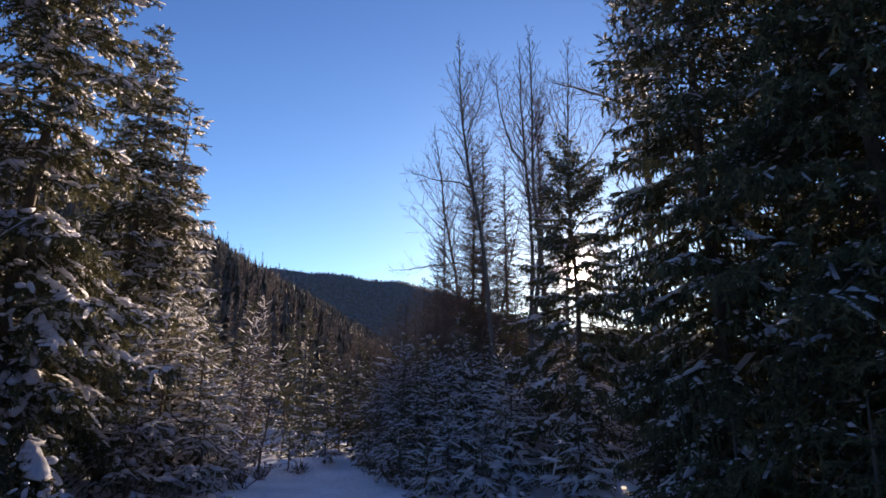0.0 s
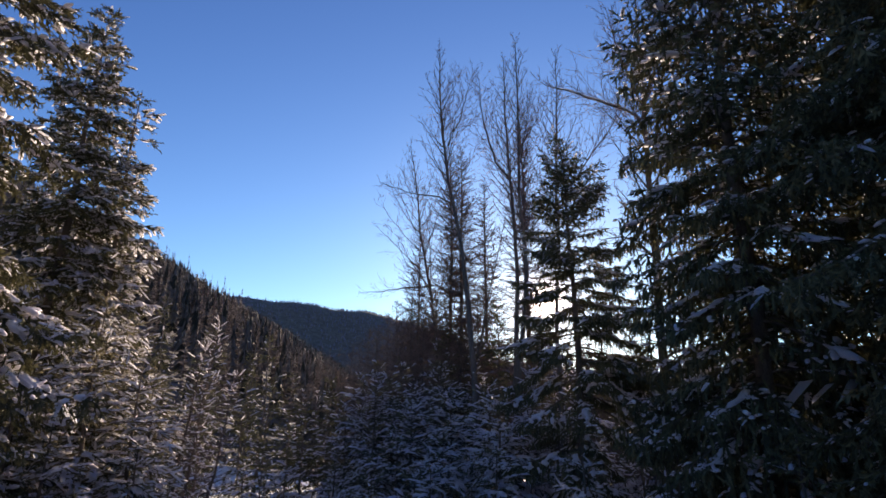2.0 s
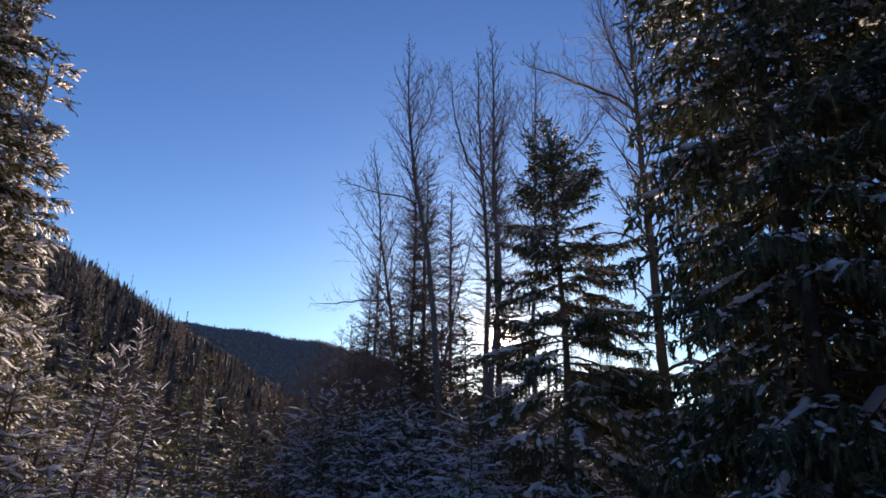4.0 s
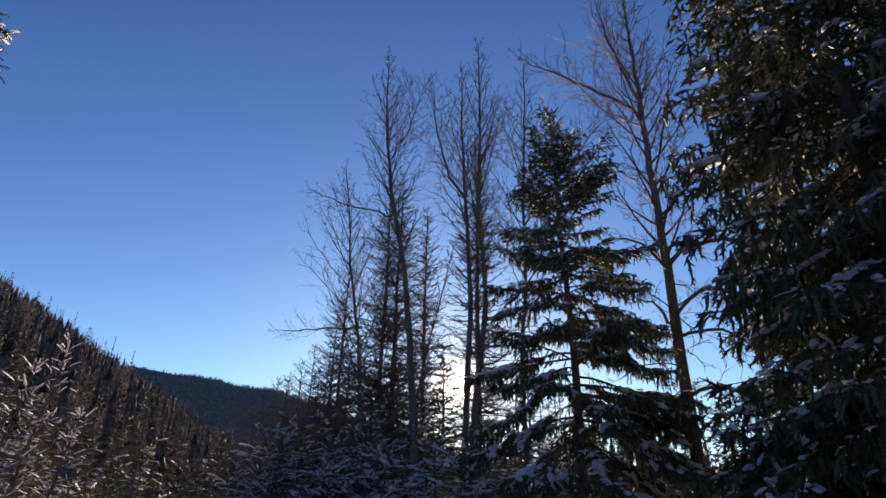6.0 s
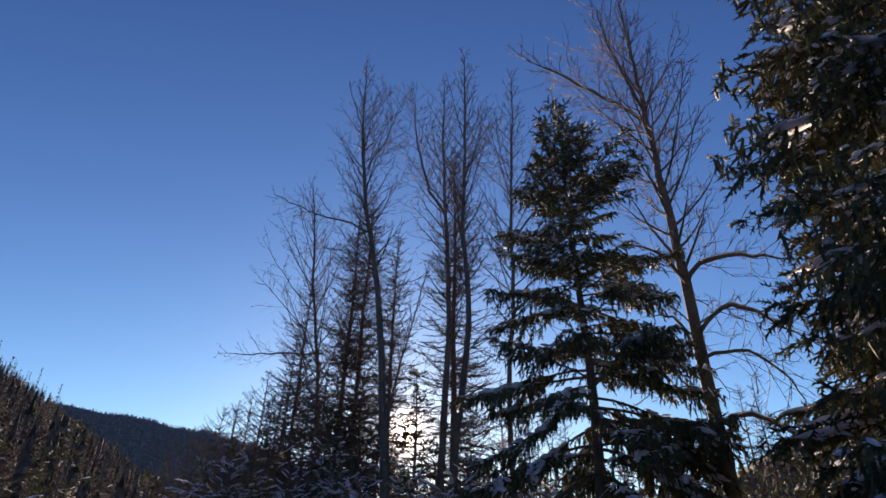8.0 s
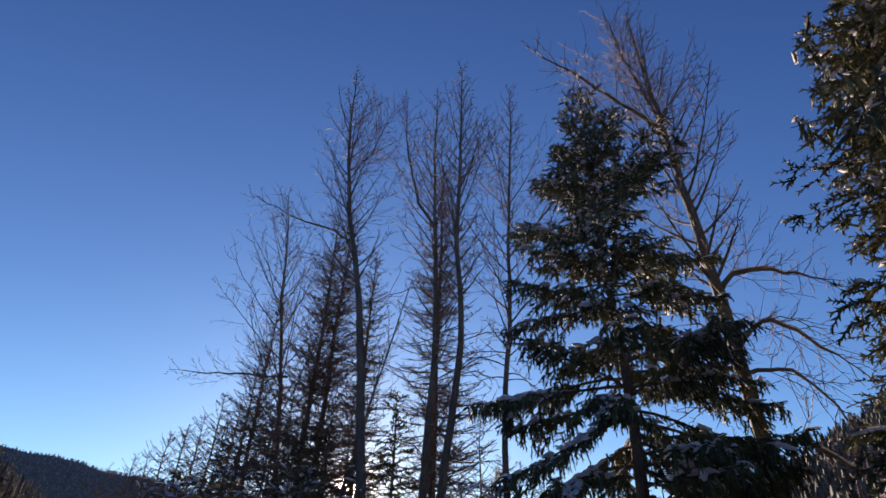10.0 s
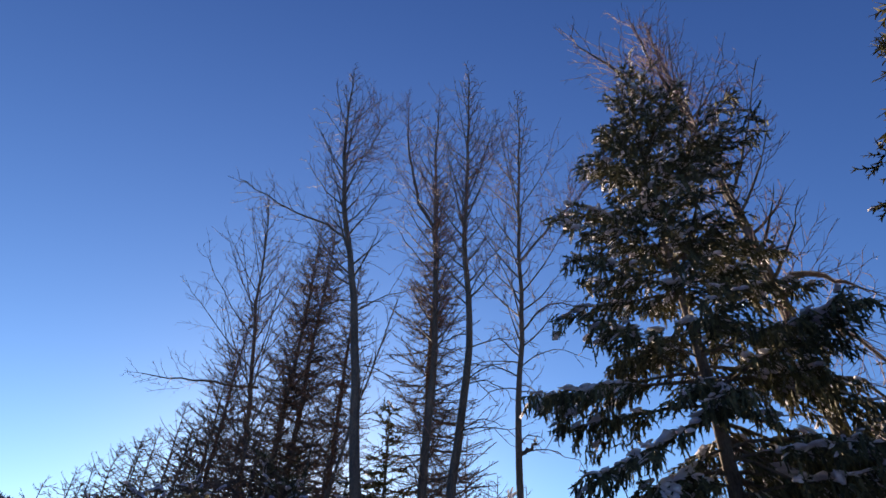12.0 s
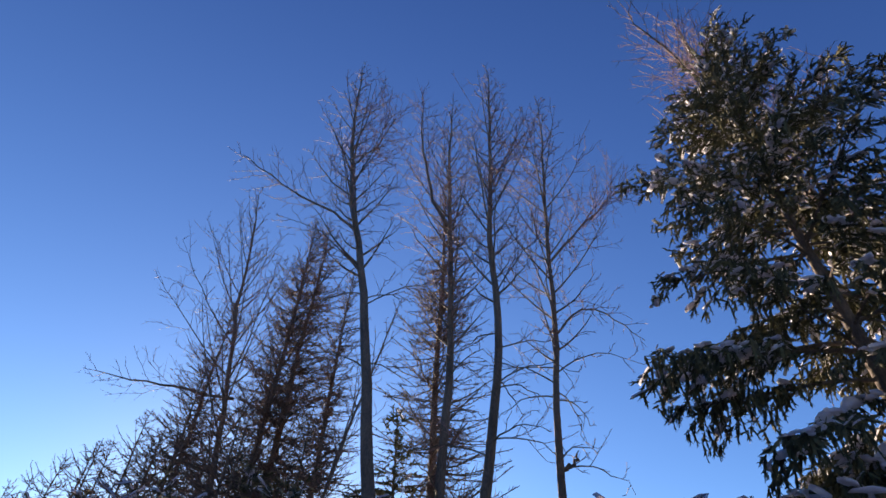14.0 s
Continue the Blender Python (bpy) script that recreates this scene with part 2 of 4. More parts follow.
def snow_strips(rng, P, width, height):
    """Soft snow along the tops of B polylines: P is (B, K, 3); one pad each."""
    B, K, _ = P.shape
    T = unit(np.gradient(P, axis=1))
    S = unit(np.cross(UP, T))
    end = np.sin(np.pi * np.linspace(0.012, 0.985, K)) ** 0.55

    def uneven(amount):
        """Soft swells along each pad."""
        f = rng.uniform(-1, 1, (B, K + 2))
        return 1 + amount * (0.25 * f[:, :-2] + 0.5 * f[:, 1:-1] + 0.25 * f[:, 2:])

    w, hh = width[:, None] * end * uneven(0.8), height[:, None] * end * uneven(0.8)
    shift = 0.35 * (uneven(1.0) - 1) * w
    V = np.empty((B, K, 5, 3))
    for e, (k1, k2) in enumerate(((-1, -0.45), (-0.62, 0.6), (0, 1.0), (0.62, 0.6), (1, -0.45))):
        V[:, :, e] = P + S * (k1 * w * rng.uniform(0.88, 1.12, (B, K)) + shift)[..., None] + UP * (k2 * hh * rng.uniform(0.85, 1.15, (B, K)) + 0.012)[..., None]
    row = np.arange(K - 1)
    quad = np.concatenate([np.stack([row * 5 + e, row * 5 + e + 1, row * 5 + e + 6], -1) for e in range(4)] + [np.stack([row * 5 + e, row * 5 + e + 6, row * 5 + e + 5], -1) for e in range(4)]
                          + [np.stack([row * 5 + 4, row * 5, row * 5 + 5], -1), np.stack([row * 5 + 4, row * 5 + 5, row * 5 + 9], -1)])
    return V, quad


def snow_blobs(rng, O, D, size):
    """Uneven clumps of snow at O, lying along D more or less, of that half width."""
    out = []
    pick = rng.integers(0, len(CLUMPS), len(O))
    for i, (tv, tf) in enumerate(CLUMPS):
        e = pick == i
        n = int(e.sum())
        if n:
            out.append(scatter(tv, tf, O[e] + UP * (size[e] * 0.2)[:, None], D[e] + rng.normal(0, 0.45, (n, 3)) * np.array([1, 1, 0.3]), UP + rng.normal(0, 0.15, (n, 3)),
                               size[e] * rng.uniform(0.8, 2.1, n), size[e] * rng.uniform(0.55, 1.2, n), size[e] * rng.uniform(0.35, 0.65, n)))
    return out


def along_line(P, bi, q):
    """Points and headings at q (0 to 1) on the polylines bi."""
    K = P.shape[1]
    ki = np.minimum((q * (K - 1)).astype(int), K - 2)
    A, C = P[bi, ki], P[bi, ki + 1]
    return A + (C - A) * (q * (K - 1) - ki)[:, None], unit(C - A)


def conifer(name, label, x, y, z, H, R, seed, z0=0.6, shape=0.85, per_m=9.0, droop=0.35, shoot=0.2, step=0.07, snow=0.3, frost=0.06,
            lean=(0.0, 0.0), hang=0.8, coarse=False, single=False, fat=1.0, rough=0.25, group="", lift=0.5, bare=0.0, sides=0.42, tassel=0.0, pad=1.0, top_clear=0.3, crowd=0.9, foot=1.0, arms=0.0, thin=1.0, boughs=(), fine=False, span=1.0, most=9.0, foliage=NEEDLES):
    """A spruce: trunk, limbs with side arms, all furred with needled shoots that hang below, and the snow that lies on them."""
    rng = np.random.default_rng(seed)
    tree = tagged(new(name), label, "tree", group)
    tree.location = (x, y, z)
    rt = 0.0085 * H + 0.02
    tz = np.linspace(-0.3, H, 12)
    tp = np.stack([lean[0] * tz / H + 0.05 * np.sin(tz * 0.7 + seed), lean[1] * tz / H + 0.05 * np.cos(tz * 0.6), tz], 1)
    tr = rt * (1 - np.clip(tz, 0, H) / H) ** 0.8 + 0.010
    tr[0] *= 1.25
    part("trunk", [tubes(tp[None], tr[None], 10)], SPRUCE_BARK, tree)
    # limbs
    B = int((H - z0) * per_m)
    u = np.sort(rng.uniform(0, 1, B)) ** crowd
    hz = z0 + u * (H - z0 - 0.1)
    hz = np.where(rng.random(B) < 0.3, np.round(hz / 0.42) * 0.42 + rng.normal(0, 0.05, B), hz)
    hz = np.clip(hz, z0 * 0.8, H - 0.08)
    if thin < 1:
        hz = hz[rng.random(B) < np.interp((hz - z0) / (H - z0), [0.0, 0.42, 0.55], [thin, thin, 1.0])]
        B = len(hz)
    u = np.clip((hz - z0) / (H - z0), 0, 1)
    az = np.arange(B) * 2.399 + rng.normal(0, 0.35, B)
    bulge = 1 + rough * np.sin(az * 2 + hz * 1.3 + seed) * 0.6
    L = R * (1 - u) ** shape * np.where(rng.random(B) < 0.25, rng.uniform(0.45, 0.75, B), rng.uniform(1 - rough, 1 + rough * 0.5, B)) * bulge + 0.16
    L = np.minimum(L * np.interp(u, [0.0, 0.42], [foot, 1.0]), most * (1 - 0.12 * np.sin(az * 3) ** 2))
    e0 = np.radians(-6 + 88 * lift * u ** 1.3 + rng.normal(0, 6, B))
    K = 8
    s = np.linspace(0, 1, K)
    dr = droop * (1 - 0.75 * u) * rng.uniform(0.6, 1.3, B)
    for root, tx, ty, tz_tip, bend in boughs:  # limbs that stand out: height at the trunk, place and height of the tip, droop
        far = math.hypot(tx, ty)
        hz, az, L, dr = np.append(hz, root), np.append(az, math.atan2(ty, tx)), np.append(L, far), np.append(dr, bend)
        e0 = np.append(e0, math.atan((tz_tip - root) / far + 0.6 * bend))
    B = len(hz)
    u = np.clip((hz - z0) / (H - z0), 0, 1)
    out = np.stack([np.cos(az), np.sin(az), np.zeros(B)], 1)
    dz = L[:, None] * (np.tan(np.minimum(e0, 1.0))[:, None] * s - dr[:, None] * (1.6 * s ** 2 - 1.0 * s ** 3.2))
    sway = np.stack([-np.sin(az), np.cos(az), np.zeros(B)], 1) * (rng.normal(0, 0.10, B) * L * (np.arange(B) < B - len(boughs)))[:, None]
    start = np.stack([np.interp(hz, tz, tp[:, 0]), np.interp(hz, tz, tp[:, 1]), hz], 1)
    P = start[:, None] + out[:, None] * (L[:, None] * s)[..., None] + sway[:, None] * (s ** 2)[None, :, None]
    P[..., 2] += dz
    r0 = np.clip(0.011 * L + 0.004, 0.006, 0.05)
    radii = r0[:, None] * (1 - 0.85 * s)[None]
    if single:
        bough = [part("limb", [tubes(P[b:b + 1], radii[b:b + 1], 5)], SPRUCE_BARK, tree) for b in range(B)]
    # side arms, in pairs along the limbs
    n = np.where(L > 0.5, (L / sides).astype(int), 0) * 2
    ai = np.repeat(np.arange(B), n)
    k = np.concatenate([np.arange(c) for c in n]) if len(ai) else np.zeros(0, int)
    lo = 0.2 + bare * 0.6 * (1 - u[ai]) ** 1.5
    aq = np.clip(lo + (0.95 - lo) * ((k // 2) + rng.uniform(0.1, 0.9, len(k))) / np.maximum(n[ai] / 2, 1), 0, 0.97)
    O, T = along_line(P, ai, aq)
    S = np.cross(UP, T) * np.where(k % 2 == 0, 1.0, -1.0)[:, None]
    al = (0.50 * L[ai] * (1 - aq) ** 0.8 + 0.16) * rng.uniform(0.6, 1.15, len(ai))
    D = unit(T * rng.uniform(0.5, 1.0, (len(ai), 1)) + S * rng.uniform(0.45, 0.95, (len(ai), 1)))
    KA = 5
    sa = np.linspace(0, 1, KA)
    Q = O[:, None] + D[:, None] * (al[:, None] * sa)[..., None]
    Q[..., 2] -= al[:, None] * (sa ** 2) * (0.30 * hang * (1 - 0.7 * u[ai]) * rng.uniform(0.5, 1.5, len(ai)))[:, None]
    wood = [] if single else [tubes(P[:, [0, 2, 4, 7]], radii[:, [0, 2, 4, 7]], 3)] if coarse else [tubes(P, radii, 4)]
    wood.append(spikes(Q[:, ::4], 0.011) if coarse else tubes(Q[:, ::2], np.clip(0.009 * al, 0.004, 0.012)[:, None] * (1 - 0.7 * sa[::2])[None], 3))
    tagged(part("branchwork", wood, SPRUCE_BARK, tree), kind="stuff")
    # shoots
    chunks, dust, rime = [], [], []
    kinds = SPRAYS_COARSE if coarse else SPRAYS_FINE if fine else SPRAYS
    for lines, length, top, first in ((P, L, u, max(bare, 0.10)), (Q, al, u[ai], 0.04)):
        if not len(lines):
            continue
        n = np.maximum((length / step).astype(int), 3)
        bi = np.repeat(np.arange(len(lines)), n)
        q = np.clip(np.concatenate([(np.arange(c) + 0.5) / c for c in n]) + rng.normal(0, 0.5, len(bi)) / n[bi], 0, 1)
        keep = q > first * rng.uniform(0.3, 1.2, len(q)) * (1 - top[bi])
        bi, q = bi[keep], q[keep]
        N = len(q)
        O, T = along_line(lines, bi, q)
        S = np.cross(UP, T)
        hg = hang * rng.uniform(0.0, 1.7, N) * (1 - 0.8 * top[bi])
        D = unit(T * rng.uniform(0.25, 1.0, (N, 1)) + S * rng.normal(0, 0.65, (N, 1)) + UP * (rng.uniform(-0.1, 0.35, N) - hg)[:, None])
        drop = rng.random(N) < tassel * (1 - top[bi]) * (q > 0.35)
        D = np.where(drop[:, None], unit(-UP + rng.normal(0, 0.16, (N, 3))), D)
        sl = shoot * np.where(drop, 1.35, 1.0) * rng.uniform(0.7, 1.5, N) * (1 + 0.35 * np.minimum(hg, 1.0))
        sw = shoot * 0.34 * fat * rng.uniform(0.8, 1.25, N)
        pick = rng.integers(0, len(kinds), N)
        for i in range(len(kinds)):
            e = pick == i
            chunks.append(scatter(*kinds[i], O[e], D[e], UP + rng.normal(0, 0.3, (int(e.sum()), 3)), sl[e], sw[e], sw[e]))
        on = (rng.random(N) < frost * 0.9 * (1 - 0.55 * top[bi])) & (D[:, 2] > -0.75)
        c = int(on.sum())
        if c:
            thick = rng.uniform(0.6, 1.5, c) * shoot / 0.2
            rime.append(scatter(*SLIVER, O[on] + D[on] * (sl[on] * 0.5)[:, None] + UP * (0.016 * thick)[:, None], D[on], np.tile(UP, (c, 1)),
                                sl[on] * rng.uniform(0.4, 0.65, c), 0.038 * thick, 0.026 * thick))
    tagged(part("crown", chunks, foliage, tree, smooth=False), kind="stuff")
    # snow
    if snow > 0:
        load = rng.random(B) * 0.55 + 0.45 * (np.sin(hz * 2.1 + az * 1.7) * 0.5 + 0.5)
        load[B - len(boughs):] = 1.6
        laden = (load * (1 - top_clear * u) > 0.80 - 0.75 * snow) & (L > 0.35)
        s0 = rng.uniform(0.25, 0.65, B)
        s1 = np.minimum(s0 + rng.uniform(0.25, 0.55, B) * span, 1.0)
        M = 6 if coarse else 10
        rows = np.nonzero(laden)[0]
        if len(rows) and pad > 0.6:  # lighter loads lie in clumps only
            q = s0[rows, None] + (s1 - s0)[rows, None] * np.linspace(0, 1, M)
            O, _ = along_line(P, np.repeat(rows, M), q.ravel())
            V, quad = snow_strips(rng, O.reshape(len(rows), M, 3), (1 + (pad - 1) * (1 - u[rows]) ** 2) * (0.045 + 0.034 * np.minimum(L[rows], 3.0)), (1 + (pad - 1) * (1 - u[rows]) ** 2) * (0.026 + 0.020 * np.minimum(L[rows], 3.0)))
            if single:
                for e, b in enumerate(rows):
                    part("snow_pad", [(V[e].reshape(-1, 3), quad)], SNOW, bough[b], "soft white snow")
            else:
                dust += [(V[e].reshape(-1, 3), quad) for e in range(len(rows))]
        arm = np.nonzero(laden[ai] & (rng.random(len(ai)) < 0.75) | (rng.random(len(ai)) < np.maximum(0.25 * snow * (1 - top_clear * u[ai]), np.maximum(frost * (1 - 0.4 * u[ai]), arms * (1 - 0.6 * u[ai])))))[0]
        if len(arm):
            few = np.full(len(arm), 3 if fine else 2)
            ci = np.repeat(arm, few)
            at = np.clip(np.repeat(rng.uniform(0.1, 0.9, len(arm)), few) + rng.normal(0, 0.12, len(ci)), 0, 1)
            O, T = along_line(Q, ci, at)
            O = O + rng.normal(0, 0.25 * shoot, (len(ci), 3)) * np.array([1, 1, 0.4])
            dust += snow_blobs(rng, O, T, (0.68 if fine else 0.85) * pad ** 0.7 * (0.045 + 0.05 * np.minimum(al[ci], 1.2)) * rng.uniform(0.5, 1.5, len(ci)))
    if rime:
        tagged(part("frost", rime, FROST, tree, "thin white rime on the shoots"), kind="stuff")
    if dust:
        tagged(part("snow_load", dust, SNOW, tree, "clumps and fingers of fresh white snow"), kind="stuff")
    return tree


def twig_fan(rng, path, count, length, rise, spread, first=0.15):
    """Side shoots off a path of (K, 3): rows of start, heading and length."""
    K = len(path)
    out = []
    for i in range(count):
        q = first + (1 - first) * (i + rng.random()) / count
        f = q * (K - 1)
        k = min(int(f), K - 2)
        o = path[k] + (path[k + 1] - path[k]) * (f - k)
        t = unit(path[k + 1] - path[k])
        ref = UP if abs(t[2]) < 0.8 else np.array([1.0, 0.0, 0.0])
        a = i * 2.4 + rng.normal(0, 0.5)
        s = unit(np.cross(t, ref))
        b = np.cross(s, t)
        d = unit(t * rise + (s * math.cos(a) + b * math.sin(a)) * spread + UP * 0.12)
        out.append((o, d, length * (1.15 - 0.8 * q) * rng.uniform(0.6, 1.3), q))
    return out


def bent(rng, o, d, length, up, K, wobble=0.06):
    s = np.linspace(0, 1, K)
    side = rng.normal(0, wobble, 3)
    kink = rng.normal(0, wobble * 0.28, (K, 3)) * s[:, None]
    return o + d * (length * s)[:, None] + UP * (up * length * s ** 2)[:, None] + side * (length * s ** 2)[:, None] + kink * length


def poplar(label, x, y, z, trunk, radius, seed, limbs=(), start=0.35, count=34, reach=0.30, fine=1.0, snowy=False, group="bare poplars", low=9):
    """A leafless poplar: a bent trunk, great limbs of its own, upswept boughs and fine twigs."""
    rng = np.random.default_rng(seed)
    tree = tagged(new("bare_poplar"), label, "tree", group)
    tree.location = (x, y, z)
    K = 26
    tp = smooth_path(trunk, K)
    tp[:, :2] += rng.normal(0, 0.02, (K, 2))
    h = tp[-1, 2]
    tr = 0.68 * radius * (1 - np.linspace(0, 1, K)) ** 0.75 + 0.010
    tr[0] *= 1.25
    part("trunk", [tubes(tp[None], tr[None], 9)], POPLAR_BARK, tree)
    parents, sway = [], []
    for lm in limbs:
        lp = smooth_path(lm["path"], 12)
        lp[1:] += rng.normal(0, 0.03, (11, 3))
        lr = 0.75 * lm["r"] * (1 - np.linspace(0, 1, 12)) ** 0.8 + 0.008
        limb = part("limb", [tubes(lp[None], lr[None], 7)], POPLAR_BARK, tree)
        if lm["r"] > 0.06 and snowy:
            V, quad = snow_strips(rng, lp[None, 1:10] + UP * lr[1:10, None], np.array([0.05]), np.array([0.028]))
            part("snow_pad", [(V[0].reshape(-1, 3), quad)], SNOW, limb, "soft white snow")
        if not lm.get("snag"):
            parents.append((lp, lr))
            sway.append(-0.5 if lm.get("hang") else 0.18)
    great = len(parents)
    mids, fines, ends = [], [], []
    for o, d, ln, q in twig_fan(rng, tp, count, h * reach, 0.68, 0.88, start):
        ln = max(ln * min(1.0, 0.3 + 3.2 * (1 - q)) * (1.25 - 0.6 * abs(q - 0.55)) * (0.4 + 0.6 * min((q - start) / 0.22, 1.0)), 0.5)
        d, ln = unit(d + UP * 1.2 * max(q - 0.5, 0.0)), ln * (1 - 0.3 * max(q - 0.5, 0.0))
        p = bent(rng, o, d, max(ln, 1.3 * (1.25 - q)), 0.34, 8, 0.045)
        r = np.interp(q, np.linspace(0, 1, K), tr) * 0.30 + 0.004
        parents.append((p, r * (1 - np.linspace(0, 1, 8)) ** 0.8 + 0.005))
        mids.append(parents[-1])
    for i in range(low):  # thin boughs below the crown that arch out and hang
        q = start * rng.uniform(0.62, 1.05)
        o, a = np.array([np.interp(q, np.linspace(0, 1, K), tp[:, e]) for e in range(3)]), rng.uniform(0, 6.28)
        p = bent(rng, o, unit(np.array([math.cos(a), math.sin(a), 0.55])), h * rng.uniform(0.06, 0.12), -0.55, 8, 0.09)
        parents.append((p, np.linspace(0.022, 0.006, 8)))
        mids.append(parents[-1])
    for p, r in mids:
        part("bough", [tubes(p[None], r[None], 5)], POPLAR_BARK, tree)
    for i, (p, r) in enumerate(parents):
        ln = np.linalg.norm(p[-1] - p[0])
        more = 1.8 if i < great else 1.0
        for o, d, l2, q in twig_fan(rng, p, max(int(ln * 3.2 * fine * more), 4), ln * 0.40, 0.7, 0.75, 0.12):
            l2 = min(l2, 2.0)
            c = bent(rng, o, d, l2, sway[i] if i < great else rng.normal(0.06, 0.28), 5, 0.2)
            ends.append((c, np.linspace(0.0105, 0.006, 5)))
            for o3, d3, l3, _ in twig_fan(rng, c, max(int(l2 * 5.0 * fine), 2), l2 * 0.48, 0.8, 0.75, 0.15):
                fines.append((bent(rng, o3, d3, max(l3, 0.14), 0.1, 2, 0.16), np.linspace(0.007, 0.004, 2)))
    tw = [tubes(np.stack([m[0] for m in ends]), np.stack([m[1] for m in ends]), 3),
          spikes(np.stack([m[0] for m in fines]), 0.0085)]
    tagged(part("crown", tw, POPLAR_TWIG, tree, "fine leafless reddish-brown twigs", smooth=False), kind="stuff")
    return tree


def larch(label, x, y, z, H, R, seed, z0=1.5, per_m=11.0, snow=0.0, lean=(0.0, 0.0), group="bare larches", droop=0.2, name="bare_larch", stubs=9):
    """A leafless larch: straight trunk, thin level limbs in a narrow cone, short stubby twigs all along them."""
    rng = np.random.default_rng(seed)
    tree = tagged(new(name), label, "tree", group)
    tree.location = (x, y, z)
    tz = np.linspace(-0.3, H, 10)
    tp = np.stack([lean[0] * tz / H, lean[1] * tz / H, tz], 1)
    tp[:, :2] += rng.normal(0, 0.03, (10, 2))
    tr = (0.0075 * H + 0.01) * (1 - np.clip(tz, 0, H) / H) ** 0.8 + 0.008
    part("trunk", [tubes(tp[None], tr[None], 8)], LARCH_BARK, tree)
    B = int((H - z0) * per_m)
    hz = np.sort(rng.uniform(z0, H - 0.05, B))
    u = (hz - z0) / (H - z0)
    az = rng.uniform(0, 2 * np.pi, B)
    L = R * (1 - u) ** 0.66 * rng.uniform(0.45, 1.15, B) + 0.12
    out = np.stack([np.cos(az), np.sin(az), np.zeros(B)], 1)
    K = 6
    s = np.linspace(0, 1, K)
    e0 = np.radians(-5 + 34 * u ** 1.5 + rng.normal(0, 9, B))
    P = np.stack([np.interp(hz, tz, tp[:, 0]), np.interp(hz, tz, tp[:, 1]), hz], 1)[:, None] + out[:, None] * (L[:, None] * s)[..., None]
    P[..., 2] += L[:, None] * (np.tan(e0)[:, None] * s + (0.28 - droop) * s ** 2.5 - 0.22 * s * (1 - s))
    P[:, 1:] += rng.normal(0, 0.015, (B, K - 1, 3)) * L[:, None, None]
    tagged(part("branchwork", [tubes(P[:, [0, 2, 3, 5]], np.clip(0.010 * L + 0.009, 0.010, 0.040)[:, None] * (1 - 0.6 * s[[0, 2, 3, 5]])[None], 3)], LARCH_BARK, tree), kind="stuff")
    n = np.maximum((L * stubs).astype(int), 2)
    bi = np.repeat(np.arange(B), n)
    q = rng.uniform(0.12, 1, len(bi))
    ki = np.minimum((q * (K - 1)).astype(int), K - 2)
    A, C = P[bi, ki], P[bi, ki + 1]
    O = A + (C - A) * (q * (K - 1) - ki)[:, None]
    T = unit(C - A)
    d = unit(T * rng.uniform(0.2, 1.0, (len(q), 1)) + rng.normal(0, 0.6, (len(q), 3)))
    ln = np.clip(0.36 * L[bi] * (1.1 - q), 0.12, 0.6) * rng.uniform(0.5, 1.3, len(q))
    s3 = np.linspace(0, 1, 2)
    W = O[:, None] + d[:, None] * (ln[:, None] * s3)[..., None]
    W[..., 2] += 0.15 * ln[:, None] * s3 ** 2
    tagged(part("crown", [spikes(W, 0.0115)], LARCH_TWIG, tree, "fine leafless brown twigs", smooth=False), kind="stuff")
    if snow > 0:
        on = rng.random(len(q)) < snow
        c = int(on.sum())
        rows = [scatter(*SLIVER, W[on].mean(1) + UP * 0.014, d[on], np.tile(UP, (c, 1)), ln[on] * 0.5, np.full(c, 0.020), np.full(c, 0.018))]
        pb = np.repeat(np.arange(B), np.maximum((L * 7 * snow).astype(int), 1))
        pq = rng.uniform(0.1, 1, len(pb))
        O, T = along_line(P, pb, pq)
        rows.append(scatter(*SLIVER, O + UP * 0.02, T, np.tile(UP, (len(pb), 1)), rng.uniform(0.1, 0.26, len(pb)), rng.uniform(0.022, 0.04, len(pb)), rng.uniform(0.02, 0.034, len(pb))))
        tagged(part("snow_load", rows, SNOW, tree, "thin white snow lying along the twigs"), kind="stuff")
    return tree


# ---- the land: valley floor, forested slope, far ridge ----
FOOT_AZ = radians(6.0)


